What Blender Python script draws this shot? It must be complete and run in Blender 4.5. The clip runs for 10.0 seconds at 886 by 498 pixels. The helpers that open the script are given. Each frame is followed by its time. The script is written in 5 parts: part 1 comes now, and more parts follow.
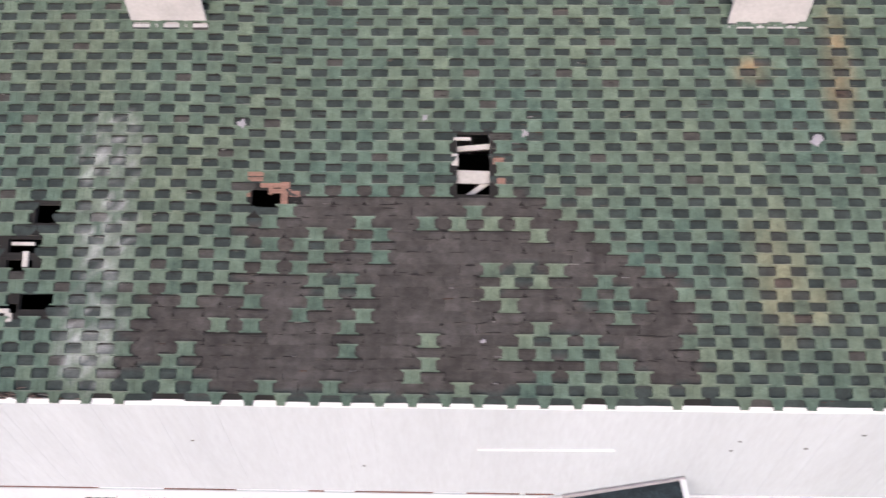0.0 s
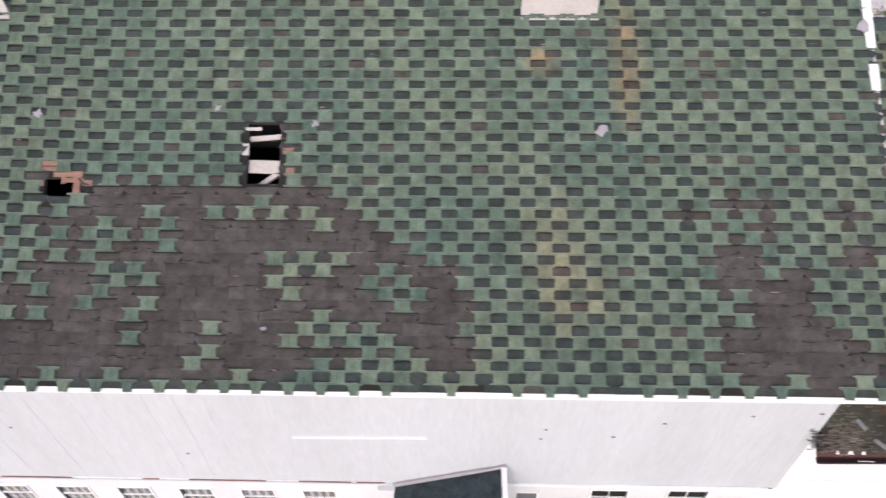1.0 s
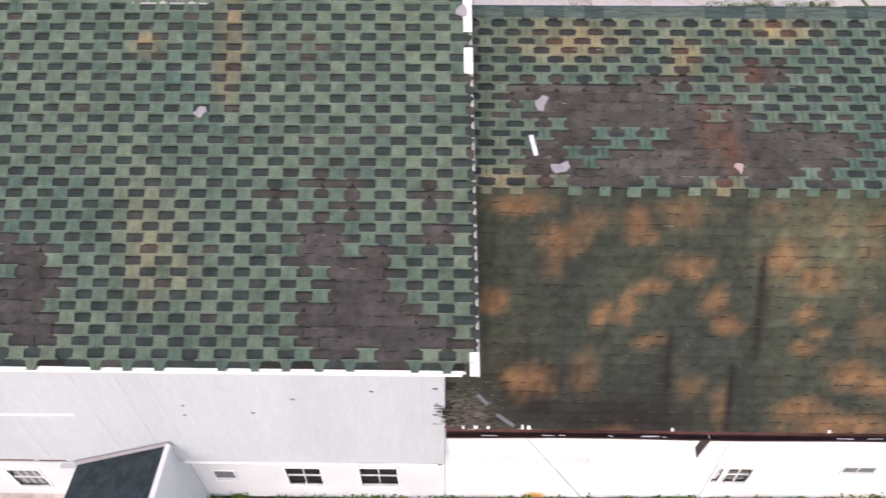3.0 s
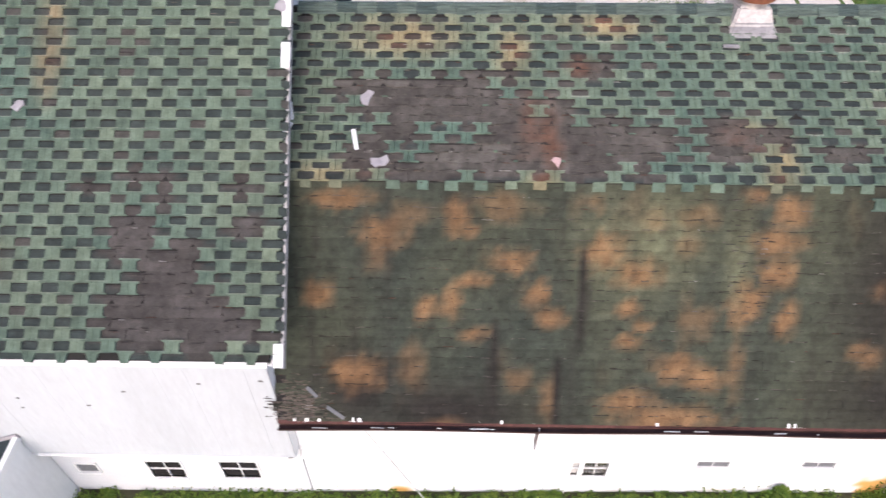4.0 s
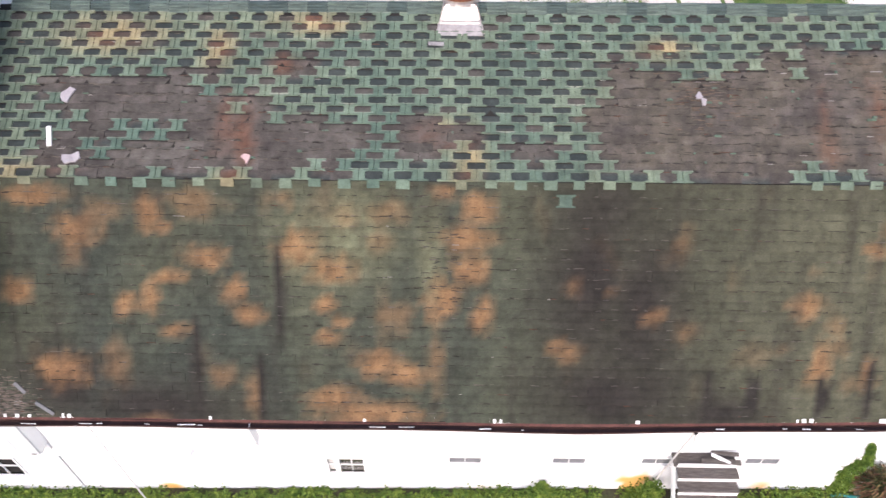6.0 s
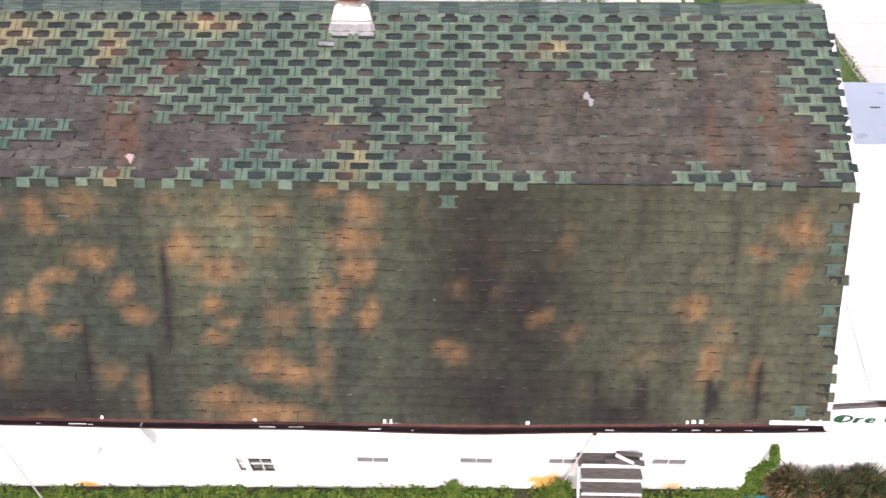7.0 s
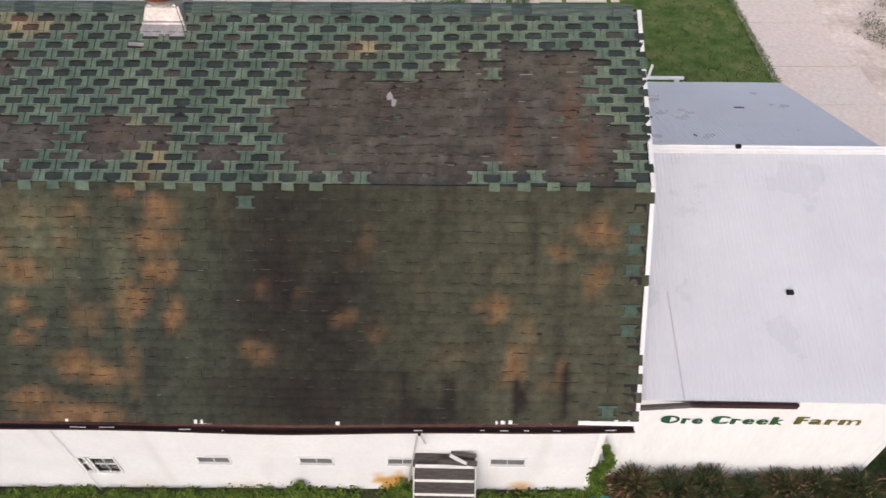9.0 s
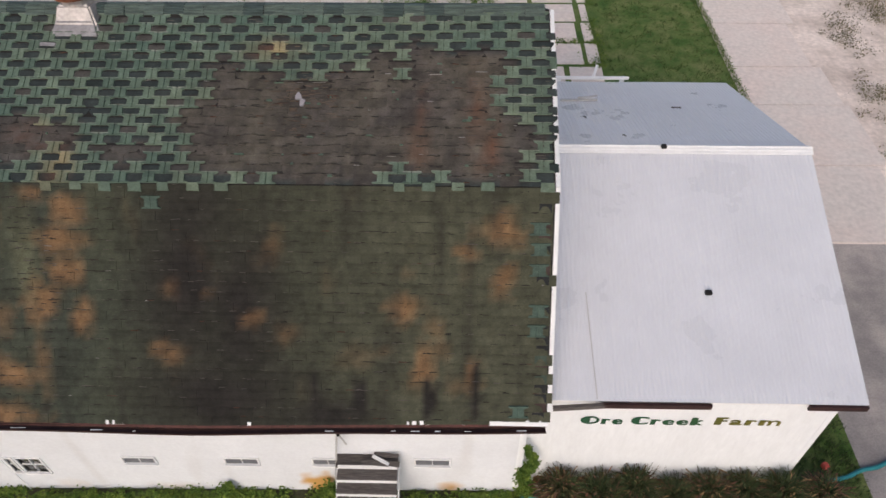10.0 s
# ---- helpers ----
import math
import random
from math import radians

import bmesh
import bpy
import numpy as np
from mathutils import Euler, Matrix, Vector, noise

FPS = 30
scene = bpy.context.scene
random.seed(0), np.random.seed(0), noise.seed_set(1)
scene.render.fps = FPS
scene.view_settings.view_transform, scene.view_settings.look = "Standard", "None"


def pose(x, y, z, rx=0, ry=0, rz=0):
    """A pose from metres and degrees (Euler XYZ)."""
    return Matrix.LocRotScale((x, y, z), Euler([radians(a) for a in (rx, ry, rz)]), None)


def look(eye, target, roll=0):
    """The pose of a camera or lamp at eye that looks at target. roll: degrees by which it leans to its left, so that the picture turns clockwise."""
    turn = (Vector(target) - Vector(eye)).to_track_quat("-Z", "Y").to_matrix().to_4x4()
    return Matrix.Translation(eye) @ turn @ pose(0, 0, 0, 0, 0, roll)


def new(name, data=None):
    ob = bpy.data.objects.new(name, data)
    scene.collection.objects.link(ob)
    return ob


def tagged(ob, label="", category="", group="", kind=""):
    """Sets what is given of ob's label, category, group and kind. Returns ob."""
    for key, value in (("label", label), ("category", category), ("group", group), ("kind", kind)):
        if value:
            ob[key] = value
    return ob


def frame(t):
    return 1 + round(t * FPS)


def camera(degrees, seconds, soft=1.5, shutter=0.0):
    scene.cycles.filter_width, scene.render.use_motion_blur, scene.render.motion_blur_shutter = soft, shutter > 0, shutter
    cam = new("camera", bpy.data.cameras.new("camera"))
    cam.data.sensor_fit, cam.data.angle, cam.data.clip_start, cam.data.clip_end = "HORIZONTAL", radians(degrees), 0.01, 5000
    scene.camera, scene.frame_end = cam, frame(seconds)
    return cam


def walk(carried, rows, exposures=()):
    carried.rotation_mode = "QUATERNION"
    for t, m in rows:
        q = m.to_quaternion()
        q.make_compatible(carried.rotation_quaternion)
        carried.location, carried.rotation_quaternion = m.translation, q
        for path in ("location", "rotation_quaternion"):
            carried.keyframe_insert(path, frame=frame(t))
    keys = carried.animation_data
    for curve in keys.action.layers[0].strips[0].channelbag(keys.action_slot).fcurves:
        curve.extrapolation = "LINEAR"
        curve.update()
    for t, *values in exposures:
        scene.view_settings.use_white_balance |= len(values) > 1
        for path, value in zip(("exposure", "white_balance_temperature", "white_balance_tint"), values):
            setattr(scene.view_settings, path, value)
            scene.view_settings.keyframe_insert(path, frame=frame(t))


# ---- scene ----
import functools

cam = camera(65.5, 10.0, soft=1.5, shutter=0.4)
PATH = [
    (0, (0.032, 0.048, 13.532), (-0.007, 1.43, 12.086), -0.7),
    (0.5, (1.578, -0.009, 13.515), (1.543, 1.371, 12.067), -0.5),
    (1, (3.089, -0.068, 13.497), (3.044, 1.31, 12.048), -0.8),
    (1.5, (4.567, -0.146, 13.478), (4.534, 1.231, 12.028), -0.5),
    (2, (6.007, -0.238, 13.47), (5.968, 1.138, 12.019), -0.6),
    (2.5, (7.435, -0.287, 13.466), (7.411, 1.085, 12.011), -0.2),
    (4, (11.574, -0.415, 13.438), (11.547, 0.957, 11.983), -0.2),
    (4.5, (12.915, -0.424, 13.424), (12.89, 0.949, 11.97), -0.1),
    (5, (14.134, -0.438, 13.424), (14.104, 0.935, 11.971), -0.2),
    (5.5, (15.274, -0.441, 13.417), (15.252, 0.934, 11.965), -0.0),
    (6, (16.268, -0.432, 13.419), (16.245, 0.942, 11.966), -0.1),
    (7.5, (18.923, -0.338, 13.447), (18.886, 1.029, 11.988), -0.4),
    (8, (19.696, -0.329, 13.445), (19.659, 1.039, 11.986), -0.5),
    (8.5, (20.433, -0.316, 13.435), (20.397, 1.053, 11.977), -0.5),
    (9, (21.176, -0.297, 13.428), (21.137, 1.072, 11.97), -0.5),
    (9.5, (21.927, -0.273, 13.418), (21.888, 1.096, 11.96), -0.5),
    (10, (22.608, -0.258, 13.399), (22.566, 1.112, 11.943), -0.6),
]
EXPOSURES = [(0.0, 0.5, 6350, 17), (2.5, 0.4, 6300, 17), (4.0, 0.74, 6300, 17), (5.5, 0.98, 6300, 18), (6.5, 0.97, 6350, 16.5), (8.0, 0.46, 6550, 15.5), (10.0, -0.2, 6550, 12.5)]
walk(cam, [(t, look(eye, target, roll)) for t, eye, target, roll in PATH], EXPOSURES)

# ---- light ----
SUN_UP, SUN_AZ = 33.0, 188.0   # degrees: height, and compass bearing from +y towards +x
world = bpy.data.worlds.new("sky")
scene.world = world
world.use_nodes = True
wn = world.node_tree
bg = wn.nodes["Background"]
sky = wn.nodes.new("ShaderNodeTexSky")
sky.sky_type, sky.sun_disc = "NISHITA", False
sky.sun_elevation, sky.sun_rotation = radians(SUN_UP), radians(SUN_AZ)
sky.air_density, sky.dust_density, sky.ozone_density = 1.0, 3.0, 1.0
wn.links.new(sky.outputs[0], bg.inputs["Color"])
bg.inputs["Strength"].default_value = 0.15
sun_data = bpy.data.lights.new("sun", "SUN")
sun_data.energy, sun_data.angle, sun_data.color = 0.78, radians(50), (1.0, 0.95, 0.90)
sun = new("sun", sun_data)
sun_way = Vector((math.sin(radians(SUN_AZ)) * math.cos(radians(SUN_UP)), math.cos(radians(SUN_AZ)) * math.cos(radians(SUN_UP)), math.sin(radians(SUN_UP))))
sun.matrix_world = look(sun_way * 60, (0, 0, 0))

# ---- materials ----
def surface(name, color, rough=0.8, vary=0.25, scale=3.0, fine=40.0, bump=0.2, metal=0.0, second=None, blend=0.5, attribute=False, stretch=(1, 1, 1), spec=0.3):
    """A rough coloured surface with large patches, fine grain and relief, in world metres."""
    m = bpy.data.materials.new(name)
    m.use_nodes = True
    t = m.node_tree
    p = t.nodes["Principled BSDF"]
    p.inputs["Roughness"].default_value, p.inputs["Metallic"].default_value = rough, metal
    p.inputs["Specular IOR Level"].default_value = spec
    p.inputs["Diffuse Roughness"].default_value = 0.8 if rough > 0.8 else 0.2
    geo = t.nodes.new("ShaderNodeNewGeometry")
    mp = t.nodes.new("ShaderNodeMapping")
    mp.inputs["Scale"].default_value = stretch
    t.links.new(geo.outputs["Position"], mp.inputs["Vector"])

    def cloud(sc, detail):
        n = t.nodes.new("ShaderNodeTexNoise")
        n.inputs["Scale"].default_value, n.inputs["Detail"].default_value, n.inputs["Roughness"].default_value = sc, detail, 0.62
        t.links.new(mp.outputs[0], n.inputs["Vector"])
        return n.outputs["Fac"]

    big, small = cloud(scale, 5), cloud(fine, 4)

    def mix(kind, fac, a, b):
        n = t.nodes.new("ShaderNodeMix")
        n.data_type, n.blend_type = "RGBA", kind
        for key, v in ((0, fac), (6, a), (7, b)):
            if isinstance(v, bpy.types.NodeSocket):
                t.links.new(v, n.inputs[key])
            else:
                n.inputs[key].default_value = v
        return n.outputs[2]

    def span(fac, lo, hi, a=0.0, b=1.0):
        n = t.nodes.new("ShaderNodeMapRange")
        t.links.new(fac, n.inputs["Value"])
        n.inputs["From Min"].default_value, n.inputs["From Max"].default_value = lo, hi
        n.inputs["To Min"].default_value, n.inputs["To Max"].default_value = a, b
        return n.outputs[0]

    def grey(fac):
        n = t.nodes.new("ShaderNodeCombineColor")
        for k in range(3):
            t.links.new(fac, n.inputs[k])
        return n.outputs[0]

    if attribute:
        at = t.nodes.new("ShaderNodeAttribute")
        at.attribute_name = "Col"
        base = at.outputs["Color"]
    else:
        base = (*color, 1)
    if second:
        base = mix("MIX", span(big, 0.5 - blend * 0.4, 0.62), base, (*second, 1))
    base = mix("MULTIPLY", 1.0, base, grey(span(big, 0.3, 0.7, 1 - vary, 1 + vary)))
    base = mix("MULTIPLY", 1.0, base, grey(span(small, 0.3, 0.7, 1 - vary * 0.8, 1 + vary * 0.8)))
    t.links.new(base, p.inputs["Base Color"])
    r = span(small, 0.3, 0.7, max(rough - 0.1, 0.05), min(rough + 0.1, 1))
    t.links.new(r, p.inputs["Roughness"])
    if bump:
        b = t.nodes.new("ShaderNodeBump")
        b.inputs["Strength"].default_value, b.inputs["Distance"].default_value = bump, 0.01
        t.links.new(small, b.inputs["Height"])
        t.links.new(b.outputs[0], p.inputs["Normal"])
    return m


def glass(name):
    m = bpy.data.materials.new(name)
    m.use_nodes = True
    p = m.node_tree.nodes["Principled BSDF"]
    p.inputs["Base Color"].default_value = (0.9, 0.93, 0.92, 1)
    p.inputs["Roughness"].default_value, p.inputs["Transmission Weight"].default_value, p.inputs["IOR"].default_value = 0.06, 1.0, 1.45
    return m


M_SHINGLE = surface("asphalt_shingle", (1, 1, 1), 0.92, 0.28, 5.0, 55, 0.7, attribute=True, spec=0.2)
M_RIDGE = surface("faded_green_ridge_felt", (0.098, 0.132, 0.118), 0.9, 0.4, 6, 60, 0.5, stretch=(0.5, 3, 3))
M_RIDGE_OLD = surface("darker_green_ridge_felt", (0.060, 0.086, 0.082), 0.9, 0.4, 6, 60, 0.5, stretch=(0.5, 3, 3))
# felt kept near black so slots above the tabs draw their shadow lines
M_DECK = surface("old_roof_felt", (0.026, 0.024, 0.023), 0.95, 0.3, 2.0, 60, 0.4)
M_WHITE = surface("white_painted_boards", (0.83, 0.84, 0.85), 0.6, 0.05, 0.7, 14, 0.12, stretch=(1, 1, 0.25))
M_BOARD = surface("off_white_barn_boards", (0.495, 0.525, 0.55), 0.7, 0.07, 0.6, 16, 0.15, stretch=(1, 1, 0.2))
M_CUPOLA = surface("greyed_white_boards", (0.47, 0.45, 0.44), 0.75, 0.12, 2, 24, 0.15)
M_PLASTER = surface("stained_white_plaster", (1, 1, 1), 0.85, 0.05, 0.9, 18, 0.35, attribute=True)
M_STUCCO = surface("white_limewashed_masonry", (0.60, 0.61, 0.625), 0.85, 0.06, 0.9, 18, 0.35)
M_TRIM = surface("white_metal_trim", (0.85, 0.85, 0.85), 0.45, 0.06, 3, 40, 0.05)
M_TIN = surface("white_corrugated_sheet", (0.715, 0.72, 0.75), 0.34, 0.045, 0.22, 1.0, 0.0, spec=0.5)
M_GUTTER = surface("brown_painted_gutter", (0.045, 0.022, 0.02), 0.55, 0.35, 5, 40, 0.2)
M_GLASS = glass("window_glass")
M_SCREEN = surface("dusty_grey_screen", (0.15, 0.155, 0.165), 0.8, 0.2, 5, 30, 0.1)
# black, dim grey and dim brown: the gloom of unlit rooms put into colour
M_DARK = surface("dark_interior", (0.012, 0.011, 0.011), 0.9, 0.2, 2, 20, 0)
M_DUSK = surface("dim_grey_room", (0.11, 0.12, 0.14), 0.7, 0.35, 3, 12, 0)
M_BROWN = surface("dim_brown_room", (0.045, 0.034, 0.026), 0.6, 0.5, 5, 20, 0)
M_FASCIA = surface("red_brown_fascia", (0.085, 0.030, 0.026), 0.6, 0.4, 5, 40, 0.2)
M_BLIND = surface("grey_white_slats", (0.5, 0.49, 0.48), 0.8, 0.1, 4, 30, 0.1)
M_WOOD = surface("weathered_grey_plank", (0.20, 0.18, 0.17), 0.85, 0.55, 3, 30, 0.5, second=(0.08, 0.068, 0.062), stretch=(0.2, 2, 2))
M_PINE = surface("bare_pinkish_sheathing", (0.30, 0.175, 0.135), 0.85, 0.3, 4, 40, 0.4, stretch=(0.4, 2, 2))
M_RAFTER = surface("pale_roof_boards", (0.50, 0.47, 0.44), 0.8, 0.15, 4, 40, 0.3)
M_SLATE = surface("dark_green_roll_roofing", (0.030, 0.043, 0.050), 0.85, 0.45, 5, 40, 0.5)
M_CONCRETE = surface("pale_worn_concrete", (0.74, 0.68, 0.64), 0.9, 0.14, 0.45, 7, 0.3, second=(0.64, 0.56, 0.52), blend=0.35)
M_DIRT = surface("sandy_soil", (0.58, 0.485, 0.425), 0.95, 0.2, 0.5, 6, 0.5, second=(0.70, 0.62, 0.57), blend=0.5)
M_ASPHALT = surface("worn_asphalt", (0.31, 0.285, 0.28), 0.92, 0.2, 0.7, 25, 0.4, second=(0.40, 0.36, 0.34), blend=0.3)
M_LAWN = surface("mown_grass", (0.070, 0.145, 0.028), 0.95, 0.35, 1.1, 22, 0.8, second=(0.13, 0.15, 0.055), blend=0.3)
M_BLADE = surface("grass_blade", (0.05, 0.12, 0.02), 0.7, 0.35, 2.5, 20, 0, attribute=True)
M_LEAF = surface("green_leaf", (0.06, 0.15, 0.018), 0.6, 0.4, 6, 30, 0, second=(0.14, 0.19, 0.028))
M_DULL = surface("dull_olive_weed", (0.18, 0.17, 0.085), 0.8, 0.3, 6, 30, 0, second=(0.24, 0.20, 0.12))
M_LETTER = surface("green_sign_paint", (0.03, 0.11, 0.05), 0.7, 0.2, 3, 40, 0.1, attribute=True)
M_HOSE = surface("teal_rubber", (0.03, 0.22, 0.24), 0.5, 0.15, 4, 30, 0)
M_RED = surface("red_painted_metal", (0.55, 0.10, 0.07), 0.6, 0.2, 6, 40, 0.1)
M_PAPER = surface("pale_grey_scrap", (0.36, 0.34, 0.36), 0.8, 0.12, 8, 60, 0.2)
M_PINK = surface("pale_pink_scrap", (0.5, 0.36, 0.36), 0.85, 0.15, 8, 60, 0.2)
M_ZINC = surface("galvanised_sheet", (0.42, 0.39, 0.38), 0.4, 0.25, 4, 18, 0.1, metal=0.5)
M_RUST = surface("rusty_iron", (0.20, 0.075, 0.04), 0.85, 0.35, 6, 40, 0.4)
M_SOIL = surface("dark_damp_soil", (0.075, 0.060, 0.045), 0.95, 0.4, 2.5, 20, 0.6, second=(0.05, 0.06, 0.025), blend=0.4)


# ---- mesh helpers ----
def part(name, bm, material, parent=None, label=""):
    me = bpy.data.meshes.new(name)
    bmesh.ops.recalc_face_normals(bm, faces=bm.faces)
    bm.to_mesh(me)
    bm.free()
    me.materials.append(material)
    ob = new(name, me)
    if parent:
        ob.parent = parent
    if label:
        ob["label"] = label
    return ob


def thing(name, label, category, group="", kind="", at=(0, 0, 0)):
    ob = new(name)
    ob.location = at
    bpy.context.view_layer.update()
    return tagged(ob, label, category, group, kind)


def box(bm, x0, x1, y0, y1, z0, z1, bevel=0.0):
    vs = [bm.verts.new((x, y, z)) for x in (x0, x1) for y in (y0, y1) for z in (z0, z1)]
    fs = [bm.faces.new([vs[i] for i in q]) for q in ((0, 1, 3, 2), (4, 6, 7, 5), (0, 4, 5, 1), (2, 3, 7, 6), (0, 2, 6, 4), (1, 5, 7, 3))]
    if bevel:
        es = list({e for f in fs for e in f.edges})
        bmesh.ops.bevel(bm, geom=es, offset=bevel, segments=1, affect="EDGES")
    return bm


def beam(bm, a, b, w, h, up=(0, 0, 1)):
    """A rectangular bar from a to b."""
    a, b = Vector(a), Vector(b)
    d = (b - a).normalized()
    s = d.cross(Vector(up)).normalized()
    u = s.cross(d)
    rings = []
    for p in (a, b):
        rings.append([bm.verts.new(p + s * w * i / 2 + u * h * j / 2) for i, j in ((-1, -1), (1, -1), (1, 1), (-1, 1))])
    for k in range(4):
        bm.faces.new([rings[0][k], rings[0][(k + 1) % 4], rings[1][(k + 1) % 4], rings[1][k]])
    bm.faces.new(rings[0])
    bm.faces.new(rings[1])
    return bm


def prism(bm, pts, x0, x1):
    """A y-z outline carried along x."""
    a = [bm.verts.new((x0, y, z)) for y, z in pts]
    b = [bm.verts.new((x1, y, z)) for y, z in pts]
    n = len(pts)
    for k in range(n):
        bm.faces.new([a[k], a[(k + 1) % n], b[(k + 1) % n], b[k]])
    bm.faces.new(a)
    bm.faces.new(b)
    return bm


def tube(bm, pts, r, sides=8):
    pts = [Vector(p) for p in pts]
    rings = []
    for i, p in enumerate(pts):
        d = (pts[min(i + 1, len(pts) - 1)] - pts[max(i - 1, 0)]).normalized()
        s = d.cross(Vector((0, 0, 1)))
        s = s.normalized() if s.length > 1e-4 else Vector((1, 0, 0))
        u = s.cross(d)
        rings.append([bm.verts.new(p + r * (s * math.cos(k * math.tau / sides) + u * math.sin(k * math.tau / sides))) for k in range(sides)])
    for a, b in zip(rings, rings[1:]):
        for k in range(sides):
            bm.faces.new([a[k], a[(k + 1) % sides], b[(k + 1) % sides], b[k]])
    bm.faces.new(rings[0])
    bm.faces.new(rings[-1])
    return bm


def ring_solid(bm, rings, centre, sides=20):
    """A turned solid from (radius, height) pairs round a vertical axis."""
    loops = [[bm.verts.new((centre[0] + r * math.cos(k * math.tau / sides), centre[1] + r * math.sin(k * math.tau / sides), centre[2] + h)) for k in range(sides)] for r, h in rings]
    for a, b in zip(loops, loops[1:]):
        for k in range(sides):
            bm.faces.new([a[k], a[(k + 1) % sides], b[(k + 1) % sides], b[k]])
    bm.faces.new(loops[0])
    bm.faces.new(loops[-1])
    return bm


def mesh_part(name, verts, faces, material, parent=None, colors=None, kind=""):
    me = bpy.data.meshes.new(name)
    me.from_pydata([tuple(v) for v in verts], [], faces)
    if colors is not None:
        at = me.color_attributes.new("Col", "FLOAT_COLOR", "POINT")
        at.data.foreach_set("color", np.concatenate([np.asarray(colors, float), np.ones((len(colors), 1))], 1).astype(np.float32).ravel())
    me.materials.append(material)
    ob = new(name, me)
    if parent:
        ob.parent = parent
    if kind:
        ob["kind"] = kind
    return ob


def ground_z(x):
    """The yard falls gently towards the old barn."""
    return -0.42 * min(max((23.0 - x) / 14.0, 0.0), 1.0)


# ---- ground ----
def sheet(name, label, category, material, x0, x1, y0, y1, lift, nx, ny, kind="structure"):
    xs, ys = np.linspace(x0, x1, nx + 1), np.linspace(y0, y1, ny + 1)
    verts = [(x, y, ground_z(x) + lift) for y in ys for x in xs]
    faces = [(j * (nx + 1) + i, j * (nx + 1) + i + 1, (j + 1) * (nx + 1) + i + 1, (j + 1) * (nx + 1) + i) for j in range(ny) for i in range(nx)]
    return tagged(mesh_part(name, verts, faces, material), label, category, "", kind)


ground = sheet("ground", "bare sandy soil yard round the farm buildings", "ground", M_DIRT, -400, 436, -400, 436, 0.0, 418, 2)

# ---- roof slopes ----
PITCH, ROW = 0.4442, 0.1590     # width and exposure of a lock shingle


class Slope:
    """A roof plane: u along the eave (world x), v up the slope, w off its face."""

    def __init__(self, y, z, degrees, phase_u, phase_v, pitch=PITCH, creep=None, row=ROW):
        self.o, a = Vector((0, y, z)), radians(degrees)
        self.up, self.n = Vector((0, math.cos(a), math.sin(a))), Vector((0, -math.sin(a), math.cos(a)))
        self.phase_u, self.phase_v, self.pitch, self.creep, self.row = phase_u, phase_v, pitch, creep, row

    def at(self, u, v, w=0.0):
        return Vector((u, 0, 0)) + self.o + self.up * v + self.n * w

    def cell(self, i, k):
        """Middle of the k-th tab in the i-th course."""
        u, v = (k + 0.5 * (i % 2)) * self.pitch + self.phase_u, (i + 0.5) * self.row + self.phase_v
        return self.creep(u, v) if self.creep else (u, v)


def old_creep(u, v):
    """Courses of the old roof climb a little towards its far end and lean."""
    f = min(max((-1.9 - u) / 2.6, 0.0), 1.0)
    return u + 0.0239 * (4.5 - v), v - 0.0029 * v * v + 0.003 * u + 0.089 * f * f * (3 - 2 * f) * min(1.0, v / 3.0)


def gable_rise(u):
    """How far the upper courses of the gambrel creep up towards the far gable: 0 to 1."""
    return min(max((u - 20.3) / 3.0, 0.0), 1.0)


OLD = Slope(4.96, 5.359, 34.37, 0.2374, 0.1188, 0.4444, old_creep, 0.1641)
UPPER = Slope(7.44, 6.591, 25.35, 0.067, 0.003, 0.4420, lambda u, v: (u - 0.05 * gable_rise(u), v + 0.063 * max(0.0, v - 1.5) + 0.08 * gable_rise(u)))
LOWER = Slope(5.20, 3.409, 54.72, 0.268, 0.0)


def eave_rise(u):
    """The low eave of the gambrel creeps up its slope towards the far gable."""
    return 0.057 * min(max((u - 18.5) / 2.4, 0.0), 1.0) + 0.065 * min(max((u - 20.9) / 3.1, 0.0), 1.0)


def inside(spots, u, v):
    """How deep (u, v) lies in the nearest of some oval patches: 1 in the middle, 0 on the rim, negative outside."""
    return max((1 - math.hypot((u - a) / c, (v - b) / d) for a, b, c, d in spots), default=-9.0)


def wob(u, v, s, seed=0.0):
    return noise.noise((u * s, v * s, seed))


# green lock pieces lost to the weather: for each course up from the eave, the numbers of the missing pieces along it
OLD_LOST = {
    0: "-8 -6 -4..-2 0",
    1: "-9..-4 -2..0 5",
    2: "-11 -9..-3 -1..2 5..6",
    3: "-11 -9..-6 -4..-1 4..5",
    4: "-11..-3 -1..0 4..5",
    5: "-11..-10 -7..-6 -4..0 2..5",
    6: "-10..-7 -5 -3..3 5..6",
    7: "-11 -9 -7 -5..-1 1..2 5",
    8: "-7..-6 -3..-1 1..2 5",
    9: "-8..-7 -4..-1 2 4..5",
    10: "-5..-1 3..4",
    11: "-7 -5 -3..3",
    12: "-3..3",
    13: "-8..-7 -5 -3..0 2",
    14: "-6..-5 -3 2",
    15: "-6..-2 0..1",
    16: "-6..1",
}
OLD_LOST_GABLE = {
    0: "15 17",
    1: "14..18",
    2: "14..18",
    3: "14..17",
    4: "14..17",
    5: "15..16",
    6: "15..16",
    7: "15..16",
    8: "14..16",
    9: "14 16",
    10: "14..15 18",
    11: "14 18",
    13: "15",
    14: "13 18",
    15: "14..15",
}
